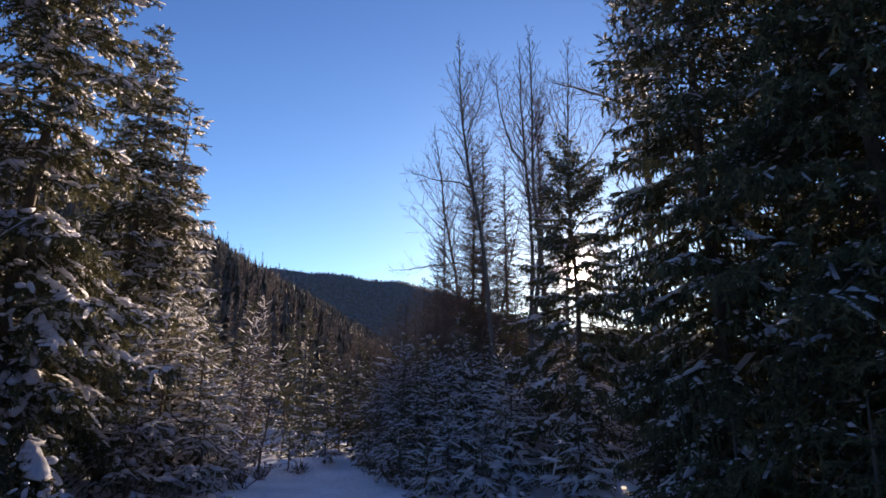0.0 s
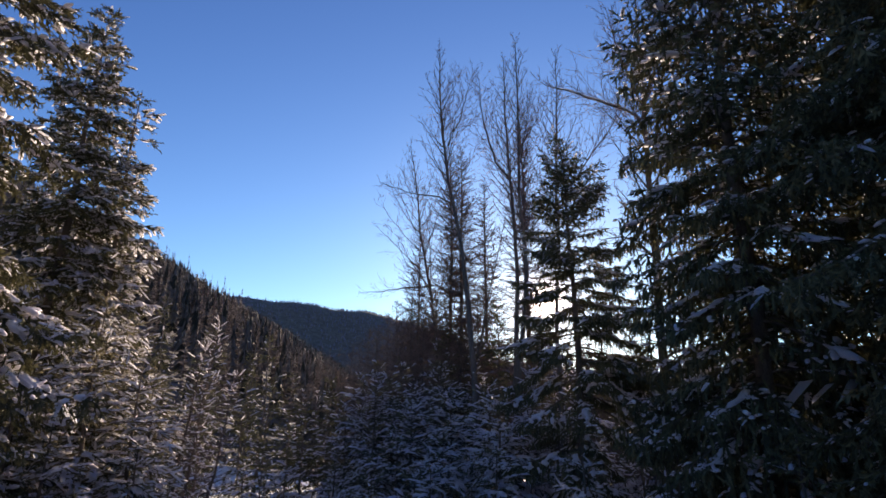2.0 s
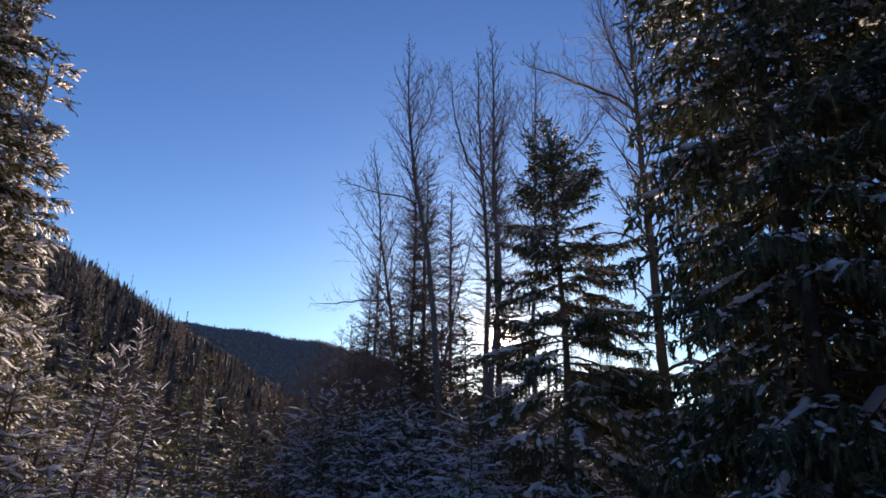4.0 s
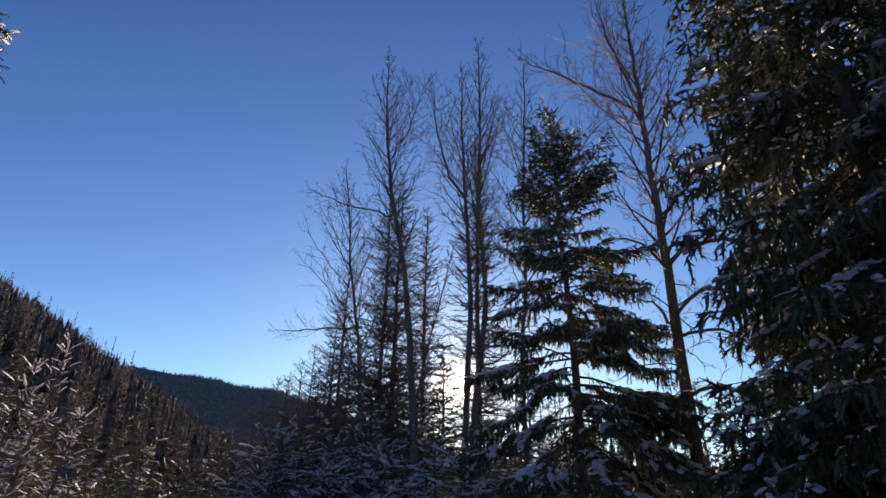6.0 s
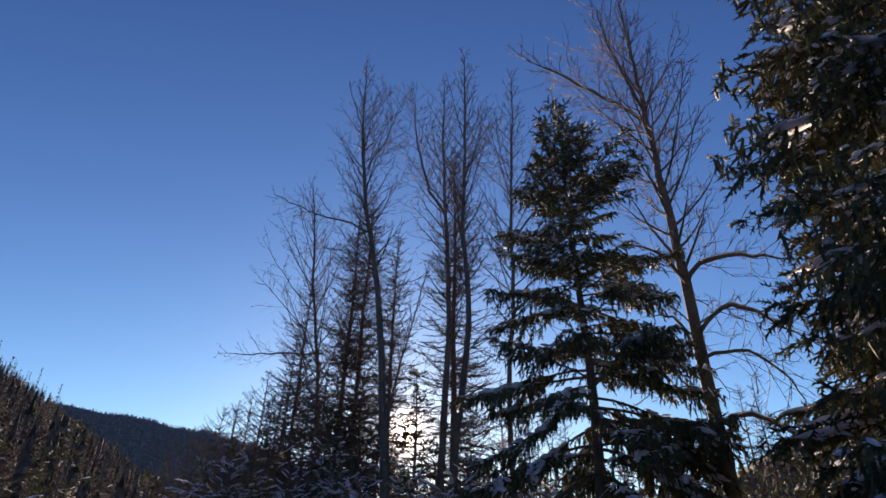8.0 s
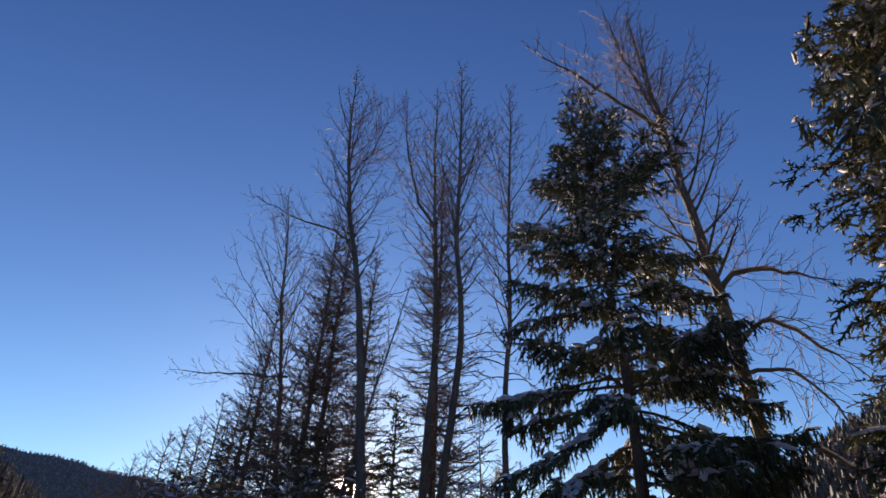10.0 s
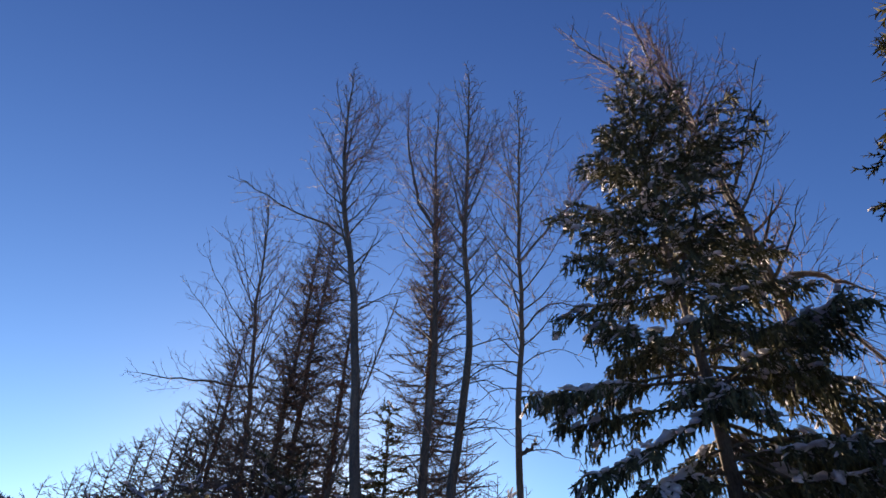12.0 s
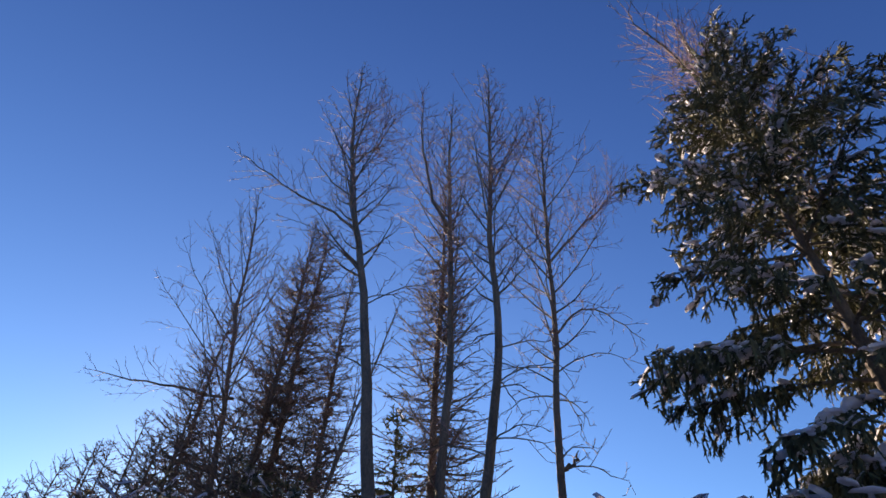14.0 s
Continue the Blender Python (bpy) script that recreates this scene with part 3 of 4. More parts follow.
def rise(x, y):
    """Height of the snow-covered land."""
    x, y = np.asarray(x, float), np.asarray(y, float)
    across = -((x + 15) * math.cos(FOOT_AZ) - (y - 30) * math.sin(FOOT_AZ))
    d = np.maximum(across, 0)
    slope = 0.60 * (d ** 2 / (d + 9))
    slope = np.where(slope > 150, 150 + 110 * np.tanh((slope - 150) / 110), slope) + 4.0 * np.sin(x * 0.021 + y * 0.013) * np.clip(d / 60, 0, 1)
    ahead = np.clip((y - 15) / 30, 0, 1)
    z = slope * ahead
    e = np.maximum((x - 34) * math.cos(radians(25)) - (y - 20) * math.sin(radians(25)), 0)
    right = 0.68 * (e ** 2 / (e + 9))
    z = np.maximum(z, np.where(right > 120, 120 + 90 * np.tanh((right - 120) / 90), right))
    r = np.hypot(x, y)
    az = np.degrees(np.arctan2(x, y))
    el = np.interp(az, [-180, -60, -30, -16, -12, -8, -3, 0, 4, 9, 20, 60, 120, 180], [4.0, 8.0, 12.3, 12.4, 12.4, 12.1, 11.6, 11.0, 9.5, 7.5, 6.0, 5.0, 4.0, 4.0])
    top = 2600 * np.tan(np.radians(el)) + 5 * np.sin(az * 1.1) + 2 * np.sin(az * 2.7 + 1)
    t = np.clip((r - 1300) / 1300, 0, 1)
    w = np.clip((r - 2600) / 2000, 0, 1)
    z = np.maximum(z, top * t * t * (3 - 2 * t) * (1 - 0.4 * w * w * (3 - 2 * w)))
    bumps = 0.10 * np.sin(x * 0.9 + 0.6 * y) * np.sin(0.7 * y - 0.3 * x + 1) + 0.16 * np.sin(0.23 * x + 2) * np.sin(0.19 * y + 0.5)
    near = np.clip((r - 10) / 20, 0.4, 1)
    road = np.clip(1 - np.abs(road_offset(x, y)) / 2.6, 0, 1)
    return z + bumps * near * (1 - 0.8 * np.clip(road * 2, 0, 1)) - 0.22 * np.clip(road * 3, 0, 1)


def road_offset(x, y):
    """Sideways distance from the middle of the track, which bends away to the left."""
    bend = np.clip(y - 17, 0, None)
    mid = -3.6 - 0.040 * bend ** 2
    return np.where(y < 36, (x - mid) / np.sqrt(1 + (0.08 * bend) ** 2), 99.0)


a = np.linspace(-1, 1, 200)
gx = 4300 * np.sinh(7.6 * a) / math.sinh(7.6) - 3
gy = 4300 * np.sinh(7.6 * a) / math.sinh(7.6) + 22
X, Y = np.meshgrid(gx, gy, indexing="ij")
V = np.stack([X, Y, rise(X, Y)], -1).reshape(-1, 3)
N = len(a)
i, j = np.meshgrid(np.arange(N - 1), np.arange(N - 1), indexing="ij")
k = i * N + j
F = np.concatenate([np.stack([k, k + N, k + N + 1], -1).reshape(-1, 3), np.stack([k, k + N + 1, k + 1], -1).reshape(-1, 3)])
ground = new("ground", mesh_of("ground", [(V, F)]))
ground.data.materials.append(GROUND)
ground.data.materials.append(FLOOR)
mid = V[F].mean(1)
# wooded ground takes a darker, browner colour than the open snow
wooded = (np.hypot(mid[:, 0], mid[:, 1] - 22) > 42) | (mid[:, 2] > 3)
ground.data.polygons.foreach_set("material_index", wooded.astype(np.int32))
tagged(ground, "snow-covered valley floor, wooded slope and far ridge", "ground", kind="structure")


def land(x, y):
    """Height of the ground sheet itself, between its corners."""
    i = np.clip(np.searchsorted(gx, x) - 1, 0, N - 2)
    j = np.clip(np.searchsorted(gy, y) - 1, 0, N - 2)
    u, v = (x - gx[i]) / (gx[i + 1] - gx[i]), (y - gy[j]) / (gy[j + 1] - gy[j])
    Z = V[:, 2].reshape(N, N)
    return (Z[i, j] * (1 - u) + Z[i + 1, j] * u) * (1 - v) + (Z[i, j + 1] * (1 - u) + Z[i + 1, j + 1] * u) * v


# ---- forest on the slopes ----
def tier_tree(rng, tiers, sides):
    """A small spruce of ragged skirts, one unit high, half a unit of spread."""
    v, f = [], []
    for t in range(tiers):
        z0 = 0.08 + 0.86 * t / tiers
        z1 = min(z0 + 1.5 / tiers, 1.0)
        r = (1 - t / tiers) ** 0.85
        k = len(v)
        v.append((0, 0, z1))
        for s in range(sides * 2):
            ang = math.pi * s / sides + t * 1.3
            rr = r * (rng.uniform(0.8, 1.1) if s % 2 == 0 else rng.uniform(0.25, 0.5))
            v.append((rr * math.cos(ang), rr * math.sin(ang), z0 + rng.uniform(-0.03, 0.03) + (0.04 if s % 2 else 0)))
        for s in range(sides * 2):
            f.append((k, k + 1 + s, k + 1 + (s + 1) % (sides * 2)))
    return np.array(v), np.array(f)


def wisp_tree(rng, spines):
    """A leafless larch seen from afar: a thin stem and many thin level limbs."""
    v, f = [], []
    for s in range(3):
        v.append((0.06 * math.cos(s * 2.1), 0.06 * math.sin(s * 2.1), 0))
    v.append((0, 0, 1))
    f += [(0, 1, 3), (1, 2, 3), (2, 0, 3)]
    for i in range(spines):
        z = 0.15 + 0.8 * i / spines
        ang = i * 2.4
        r = (1.02 - z) ** 0.7 * rng.uniform(0.6, 1.1)
        k = len(v)
        v += [(0, 0, z - 0.012), (0, 0, z + 0.012), (r * math.cos(ang), r * math.sin(ang), z + rng.uniform(-0.02, 0.05))]
        f.append((k, k + 1, k + 2))
    return np.array(v), np.array(f)


def plant(kinds, x, y, h, w, rng):
    """Many upright trees on the land."""
    z = land(x, y) - 0.2
    pick = rng.integers(0, len(kinds), len(x))
    out = []
    for i, (tv, tf) in enumerate(kinds):
        g = pick == i
        a = rng.uniform(0, 6.28, int(g.sum()))
        c, s = np.cos(a), np.sin(a)
        W = np.stack([x[g][:, None] + w[g][:, None] * (tv[None, :, 0] * c[:, None] - tv[None, :, 1] * s[:, None]),
                      y[g][:, None] + w[g][:, None] * (tv[None, :, 0] * s[:, None] + tv[None, :, 1] * c[:, None]),
                      z[g][:, None] + h[g][:, None] * tv[None, :, 2]], -1)
        f = tf[None] + (np.arange(int(g.sum())) * len(tv))[:, None, None]
        out.append((W.reshape(-1, 3), f.reshape(-1, 3)))
    return out


wood = np.random.default_rng(11)
TIERS = [tier_tree(wood, 8, 5) for _ in range(4)]
TIERS_FAR = [tier_tree(wood, 4, 3) for _ in range(3)]
TIERS_RIDGE = [tier_tree(wood, 2, 3) for _ in range(3)]
TIERS_NEAR = [tier_tree(np.random.default_rng(60 + n), 18, 10) for n in range(3)]
WISPS = [wisp_tree(wood, 52) for _ in range(4)]
WISPS_FAR = [wisp_tree(wood, 14) for _ in range(3)]


def slope_points(count, near, far, low, high):
    """Places on the wooded slope between two distances along it and two across it."""
    along = near + (far - near) * wood.random(count)
    across = low + (high - low) * wood.random(count)
    x = -15 - across * math.cos(FOOT_AZ) + along * math.sin(FOOT_AZ)
    y = 30 + across * math.sin(FOOT_AZ) + along * math.cos(FOOT_AZ)
    return x, y


def forest(name, label, kinds, material, spots, low, high, slim):
    x, y = spots
    h = wood.uniform(low, high, len(x))
    ob = new(name, mesh_of(name, plant(kinds, x, y, h, h * slim * wood.uniform(0.8, 1.2, len(x)), wood), smooth=False))
    ob.data.materials.append(material)
    return tagged(ob, label, "forest", kind="stuff")


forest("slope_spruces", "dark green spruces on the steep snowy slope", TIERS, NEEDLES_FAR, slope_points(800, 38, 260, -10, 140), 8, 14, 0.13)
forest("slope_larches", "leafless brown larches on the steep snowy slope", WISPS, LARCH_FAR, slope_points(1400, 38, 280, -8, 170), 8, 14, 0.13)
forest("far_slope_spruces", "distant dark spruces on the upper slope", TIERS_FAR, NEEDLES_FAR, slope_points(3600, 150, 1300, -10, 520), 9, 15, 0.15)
forest("far_slope_larches", "distant brown larches on the upper slope", WISPS_FAR, LARCH_FAR, slope_points(5000, 150, 1300, -10, 520), 9, 15, 0.15)
forest("skyline_larches", "tall thin leafless larches standing above the slope", WISPS, LARCH_FAR, slope_points(130, 45, 420, 8, 180), 13, 19, 0.075)
sx, sy = np.array([-53.9, -55.6, -52.4, -57.5, -54.8, -51.0]), np.array([159.3, 160.5, 161.0, 162.0, 158.0, 162.5])
forest("crest_larches", "a few tall leafless larches above the edge of the slope", WISPS, LARCH_TWIG, (sx, sy), 15, 19, 0.07)
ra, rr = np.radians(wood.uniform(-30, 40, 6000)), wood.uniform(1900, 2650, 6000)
forest("ridge_forest", "forest on the far ridge, haze blue in its colour", TIERS_RIDGE, NEEDLES_RIDGE_HAZE, (rr * np.sin(ra), rr * np.cos(ra)), 8, 13, 0.26)
va, vr = np.radians(wood.uniform(-10, 75, 800)), wood.uniform(66, 180, 800)
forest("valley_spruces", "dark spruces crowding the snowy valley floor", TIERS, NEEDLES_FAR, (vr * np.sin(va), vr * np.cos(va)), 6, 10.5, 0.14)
va, vr = np.radians(wood.uniform(-10, 75, 600)), wood.uniform(64, 160, 600)
forest("valley_larches", "leafless brown larches crowding the snowy valley floor", WISPS, LARCH_FAR, (vr * np.sin(va), vr * np.cos(va)), 6, 10.5, 0.14)


def right_slope(count):
    along, across = wood.uniform(20, 420, count), -4 + 264 * wood.random(count) ** 1.7
    c, s = math.cos(radians(25)), math.sin(radians(25))
    return 34 + across * c + along * s, 20 - across * s + along * c


# the darker far needles put shade into this slope's colour
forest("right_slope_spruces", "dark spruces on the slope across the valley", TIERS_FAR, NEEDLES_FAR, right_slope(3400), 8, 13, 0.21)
forest("right_slope_larches", "leafless brown larches on the slope across the valley", WISPS_FAR, LARCH_TWIG, right_slope(700), 8, 13, 0.16)

# unseen woods added at the near end, both sides of the track, blocking skylight
bx, by = wood.uniform(-45, 45, 460), wood.uniform(-45, 13, 460)
clear = (bx > 11.5) & (by < 3) | (bx < -15.5) & (by < 12) | (by < -18) & (np.abs(bx + 3.6) > 5)
forest("unseen_woods", "unseen spruces added to shade the near trees", TIERS_NEAR, NEEDLES, (bx[clear], by[clear]), 14, 21, 0.15)

# the thicket that closes the view across the flat
va, vr = np.radians(wood.uniform(11, 62, 150)), wood.uniform(52, 72, 150)
forest("thicket_spruces", "dark spruces in the thicket across the flat", TIERS, NEEDLES, (vr * np.sin(va), vr * np.cos(va)), 8, 10.5, 0.18)
va, vr = np.radians(wood.uniform(11, 62, 150)), wood.uniform(50, 72, 150)
forest("thicket_larches", "leafless larches in the thicket across the flat", WISPS, LARCH_TWIG, (vr * np.sin(va), vr * np.cos(va)), 8, 12, 0.14)


# ---- bare poplars and larches in the middle ----
def g(x, y):
    return float(rise(x, y)) - 0.03


def stem(*pts):
    """A trunk from its foot: place and height of each bend."""
    x0, y0 = pts[0][:2]
    return dict(x=x0, y=y0, z=g(x0, y0), trunk=[(px - x0, py - y0, pz) for px, py, pz in pts])


def upright(y, *pts):
    return stem(*[(px, y, pz) for px, pz in pts])


poplar("tall leafless poplar with one long side limb", **upright(39.8, (2.0, 0), (1.09, 9.2), (0.65, 12.5), (0.03, 15.8), (-0.27, 19.2), (-0.8, 22.3)), radius=0.2, seed=3, start=0.36, count=52, reach=0.20, fine=0.8,
       limbs=[dict(path=[(-1.05, 0, 12.35), (-2.2, 0, 12.25), (-3.6, -0.1, 11.95), (-4.7, -0.2, 11.8), (-5.6, -0.2, 11.75)], r=0.07)])
poplar("tall leafless poplar, its grey trunk bent", **stem((2.65, 29.7, 0), (2.46, 30.6, 6.6), (2.3, 31.4, 9.8), (1.89, 32, 13.4), (1.41, 32.5, 16.2), (1.0, 33, 19.9), (0.84, 33.5, 25.6)), radius=0.24, seed=4, start=0.5, count=52, reach=0.165,
       limbs=[dict(path=[(-1.15, 2.6, 15.0), (-1.9, 2.75, 15.4), (-3.5, 2.8, 15.6), (-5.0, 2.8, 16.2)], r=0.05),
              dict(path=[(-1.5, 3.0, 18.2), (-0.6, 3.4, 20.4), (0.2, 3.7, 24.0)], r=0.05)])
poplar("tall leafless poplar with a forked crown", **upright(31.7, (4.6, 0), (4.66, 7.5), (4.87, 10.1), (4.83, 13.3), (4.61, 16.7), (4.48, 19.4), (4.45, 23.8)), radius=0.22, seed=5, start=0.48, count=48, reach=0.165,
       limbs=[dict(path=[(0.0, 0, 16.3), (-0.8, -0.1, 17.1), (-1.4, -0.2, 19.5), (-1.6, -0.2, 22.3)], r=0.08)])
poplar("tall leafless poplar with a crooked pale trunk", **upright(29.5, (4.2, 0), (4.44, 6.7), (4.81, 9.0), (4.98, 11.5), (4.6, 13.4), (4.78, 18.8), (4.72, 23.4)), radius=0.2, seed=6, start=0.5, count=50, reach=0.165)
poplar("slender leafless poplar with a wide side limb", **upright(29.0, (6.1, 0), (6.04, 7), (6.12, 9), (6.44, 11.7), (6.36, 14.4), (6.6, 18), (6.75, 22.4)), radius=0.15, seed=7, start=0.45, count=46, reach=0.165,
       limbs=[dict(path=[(0.25, 0, 13.6), (1.5, 0.1, 15.6), (3.2, 0.2, 18.0), (4.8, 0.2, 20.4)], r=0.05),
              dict(path=[(0.0, 0, 7.5), (0.32, 0, 7.75), (0.6, 0, 8.15)], r=0.075, snag=True),
              dict(path=[(0.3, 0, 11.2), (0.9, -0.1, 12.2), (1.9, -0.2, 12.6), (3.3, -0.3, 12.1)], r=0.035)])
poplar("large leafless poplar with arching limbs beside a spruce", **stem((7.65, 21.8, 0), (7.72, 22, 3.6), (7.8, 22.1, 5.7), (8.05, 22.4, 8.3), (8.29, 22.8, 11.65), (8.74, 23.5, 16.4), (9.0, 23.9, 19), (9.2, 24.2, 22.5)), radius=0.25, seed=8, start=0.4, count=54, reach=0.15, fine=1.2, snowy=True,
       limbs=[dict(path=[(0.95, 1.5, 14.8), (0.1, 1.5, 15.5), (-1.3, 1.5, 15.9), (-3.3, 1.4, 16.5)], r=0.07),
              dict(path=[(1.05, 1.6, 15.6), (0.4, 1.7, 17.6), (-0.1, 1.8, 20.6)], r=0.07),
              dict(path=[(0.45, 0.6, 8.9), (0.9, 0.6, 9.7), (2.0, 0.6, 10.0), (4.2, 0.5, 10.2)], r=0.085),
              dict(path=[(0.3, 0.4, 7.55), (0.77, 0.4, 8.15), (1.34, 0.4, 8.43), (2.18, 0.4, 8.4), (2.74, 0.4, 7.95), (3.73, 0.3, 7.6)], r=0.066, hang=True),
              dict(path=[(0.3, 0.4, 6.95), (0.75, 0.4, 7.2), (1.55, 0.4, 7.2), (2.55, 0.4, 6.8), (2.9, 0.4, 6.35), (2.75, 0.4, 5.95)], r=0.055, hang=True),
              dict(path=[(0.2, 0.3, 5.4), (0.89, 0.3, 5.82), (1.54, 0.3, 5.68), (2.2, 0.3, 5.35), (3.9, 0.2, 5.05)], r=0.062, hang=True),
              dict(path=[(0.4, 0.5, 8.8), (-0.4, 0.5, 9.7), (-1.7, 0.4, 9.5)], r=0.06),
              dict(path=[(0.3, 0.5, 7.0), (-0.2, 0.5, 7.9), (-0.9, 0.4, 7.8)], r=0.06)])

poplar("slender leafless sapling leaning between the larches", **stem((1.9, 36, 0), (3.4, 36, 8.2), (4.4, 36, 12.8), (5.2, 36, 16.4)), radius=0.1, seed=9, start=0.45, count=20, reach=0.12, low=2)
poplar("thin leafless sapling leaning beside another", **stem((2.3, 36.5, 0), (3.3, 36.5, 6.5), (3.9, 36.5, 10.2), (4.5, 36.5, 13.8)), radius=0.08, seed=10, start=0.45, count=16, reach=0.12, low=2)

LARCH_LABEL = "slim leafless brown larch among the poplars"
for x, y, h, r, s in ((2.65, 39.2, 22, 3.1, 21), (1.95, 38.8, 21.3, 3, 22), (4.2, 39.2, 19.6, 2.8, 23), (5.75, 34, 21.8, 2.8, 24), (0, 40.5, 16.6, 2.8, 25)):
    larch(LARCH_LABEL, x, y, g(x, y), h, r, int(s), per_m=31, stubs=16)
for x, y, h, r, s in ((-1.4, 41, 11.4, 2.2, 27), (-3.2, 42, 9.8, 2.2, 28), (-0.4, 38.5, 12.5, 2.1, 29), (-4.3, 42.6, 9, 2, 31), (-2, 43, 11.2, 2.2, 32),
                      (26.5, 40, 14.2, 1.9, 33), (25.6, 40.3, 13.6, 1.8, 34), (9.2, 37.5, 11.5, 1.9, 35), (11.4, 39.5, 10.8, 2, 36), (15, 44, 11.2, 1.9, 195), (16.6, 46, 11.8, 2, 196), (18.2, 45, 11, 1.9, 197), (13.4, 45.4, 11, 1.9, 198), (14, 40.5, 11.2, 1.9, 37), (-5.2, 43.4, 8.6, 2, 38),
                      (-3.7, 41, 8.8, 2, 39), (-2.5, 40.2, 9.8, 2.2, 40), (-0.6, 42.8, 12.2, 2.3, 48), (1.2, 43.2, 13.4, 2.3, 49), (-1, 39.6, 10, 2.2, 50)):
    larch("low leafless larch in the thicket behind the poplars", x, y, g(x, y), h, r * 1.1, int(s), per_m=18, stubs=10)

for x, y, h, r, s in ((-2.6, 33.4, 5.2, 1.9, 181), (-2.0, 30.6, 5.6, 1.9, 183), (-0.2, 30.2, 5.4, 1.9, 185), (1.5, 31.4, 5.6, 2.0, 186), (6.0, 29.4, 6.6, 1.9, 189), (7.4, 31.2, 6.2, 1.9, 190),
                      (8.6, 27.0, 5.8, 1.9, 191), (4.4, 28.2, 5.8, 1.8, 192), (-3.4, 32.0, 4.6, 1.6, 193)):
    larch("leafless larch with snow along its twigs under the poplars", x, y, g(x, y), h, r, s, z0=0.4, per_m=17, snow=0.2, group="frosted larches", stubs=12, droop=0.3)
for x, y, h, r, s in ((-1.2, 35.6, 9.2, 2.3, 182), (0.2, 33.6, 10.0, 2.4, 184), (2.2, 34.6, 11.0, 2.4, 187), (-3.6, 37.6, 7.8, 2.2, 188), (1.0, 36.6, 11.8, 2.4, 151), (3.4, 36.8, 12.4, 2.4, 152),
                      (-2.4, 37.2, 9.2, 2.3, 153), (5.0, 38.6, 8.4, 1.9, 154), (-0.4, 37.6, 10.8, 2.4, 155), (8.6, 34.2, 9.6, 2.1, 156), (10.4, 36.2, 10.0, 2.1, 157), (6.4, 35.4, 7.8, 1.9, 158)):
    larch("leafless brown larch in the dense thicket under the poplars", x, y, g(x, y), h * 0.93, r, s, z0=0.4, per_m=16, snow=0.0, group="thicket larches", stubs=9, droop=0.25)

# ---- spruces ----
# part of the rime on the first two stands in for sunlit glints
conifer("spruce", "snow-dusted green spruce with hanging branchlets beside a poplar", 5.0, 22.3, g(5.0, 22.3), 13.3, 3.8, 41, z0=0.9, shape=0.76, per_m=14, droop=0.6, sides=0.32, fine=True,
        shoot=0.148, step=0.044, fat=1.1, frost=0.25, snow=0.75, hang=1.3, rough=0.42, lift=0.72, bare=0.32, single=True, tassel=0.6, pad=1.3, top_clear=0.9, crowd=0.95, arms=0.4, thin=0.55, span=0.6, foot=0.6, most=2.75,
        boughs=[(6.35, -2.5, 1.3, 6.0, 0.1), (8.0, -1.6, 1.5, 7.75, 0.25), (9.5, -1.3, 1.0, 10.1, 0.1), (6.1, -1.6, -1.1, 5.5, 0.5), (5.75, -2.5, 0.1, 4.5, 0.4), (5.3, -1.8, -0.1, 4.3, 0.4), (4.5, -0.4, -2.2, 3.3, 0.7),
                (7.3, 2.1, -0.8, 7.1, 0.3), (5.35, 2.95, -0.1, 4.6, 0.45), (5.5, 3.2, 0.5, 5.0, 0.3), (4.9, 3.1, 0.7, 4.3, 0.4), (5.7, 3.2, 0.1, 5.55, 0.15), (6.6, 2.7, 0.2, 7.3, 0.0), (8.5, 2.0, -0.6, 8.3, 0.4), (7.9, 2.3, 0.3, 7.6, 0.4), (9.4, 1.8, 0.2, 9.3, 0.3), (6.9, 2.2, -0.9, 6.5, 0.5), (8.2, 1.4, -1.4, 7.8, 0.4), (6.4, 1.8, -1.5, 5.8, 0.5), (5.9, 2.3, -1.2, 4.9, 0.5), (5.5, 2.6, 0.8, 4.4, 0.5), (4.9, 2.7, -0.6, 3.9, 0.5), (4.7, 1.9, -1.8, 3.6, 0.6),
                (4.4, 2.6, 0.5, 3.4, 0.6), (4.0, 2.8, -0.3, 3.0, 0.6), (3.6, 2.2, -1.4, 2.5, 0.6), (5.2, 2.1, -1.5, 3.6, 0.8), (2.9, -1.0, -1.9, 1.8, 0.7)])
conifer("spruce", "huge dark spruce, its snowy branches in shade", 7.3, 16.0, g(7.3, 16.0), 21, 3.2, 42, lean=(-0.5, -1.7), z0=0.6, shape=0.35, rough=0.16, per_m=17, droop=0.75, span=0.8, snow=0.45, frost=0.1, shoot=0.22, step=0.132, fat=1.25, sides=0.45, single=True, tassel=0.65, pad=0.95, foot=0.85, arms=0.62, top_clear=0.3, fine=True,
        boughs=[(8.8, -2.4, 1.2, 7.9, 0.4), (8.0, -2.5, 0.8, 6.9, 0.4), (7.3, -2.3, 1.0, 6.1, 0.4), (6.6, -2.5, 0.5, 5.4, 0.4), (6.0, -2.1, 1.3, 5.0, 0.4), (5.2, -2.3, 0.6, 4.3, 0.4), (4.6, -2.0, 1.2, 3.6, 0.4), (3.9, -2.2, 0.7, 2.9, 0.4)])
conifer("spruce", "huge dark spruce in deep shade", 8.6, 11.0, g(8.6, 11.0), 20, 3.8, 43, z0=0.5, shape=0.45, per_m=12, droop=0.8, span=0.45, snow=0.2, frost=0.1, shoot=0.31, step=0.17, fat=1.3, single=True, tassel=0.3, pad=0.6, arms=0.6, foot=0.75)
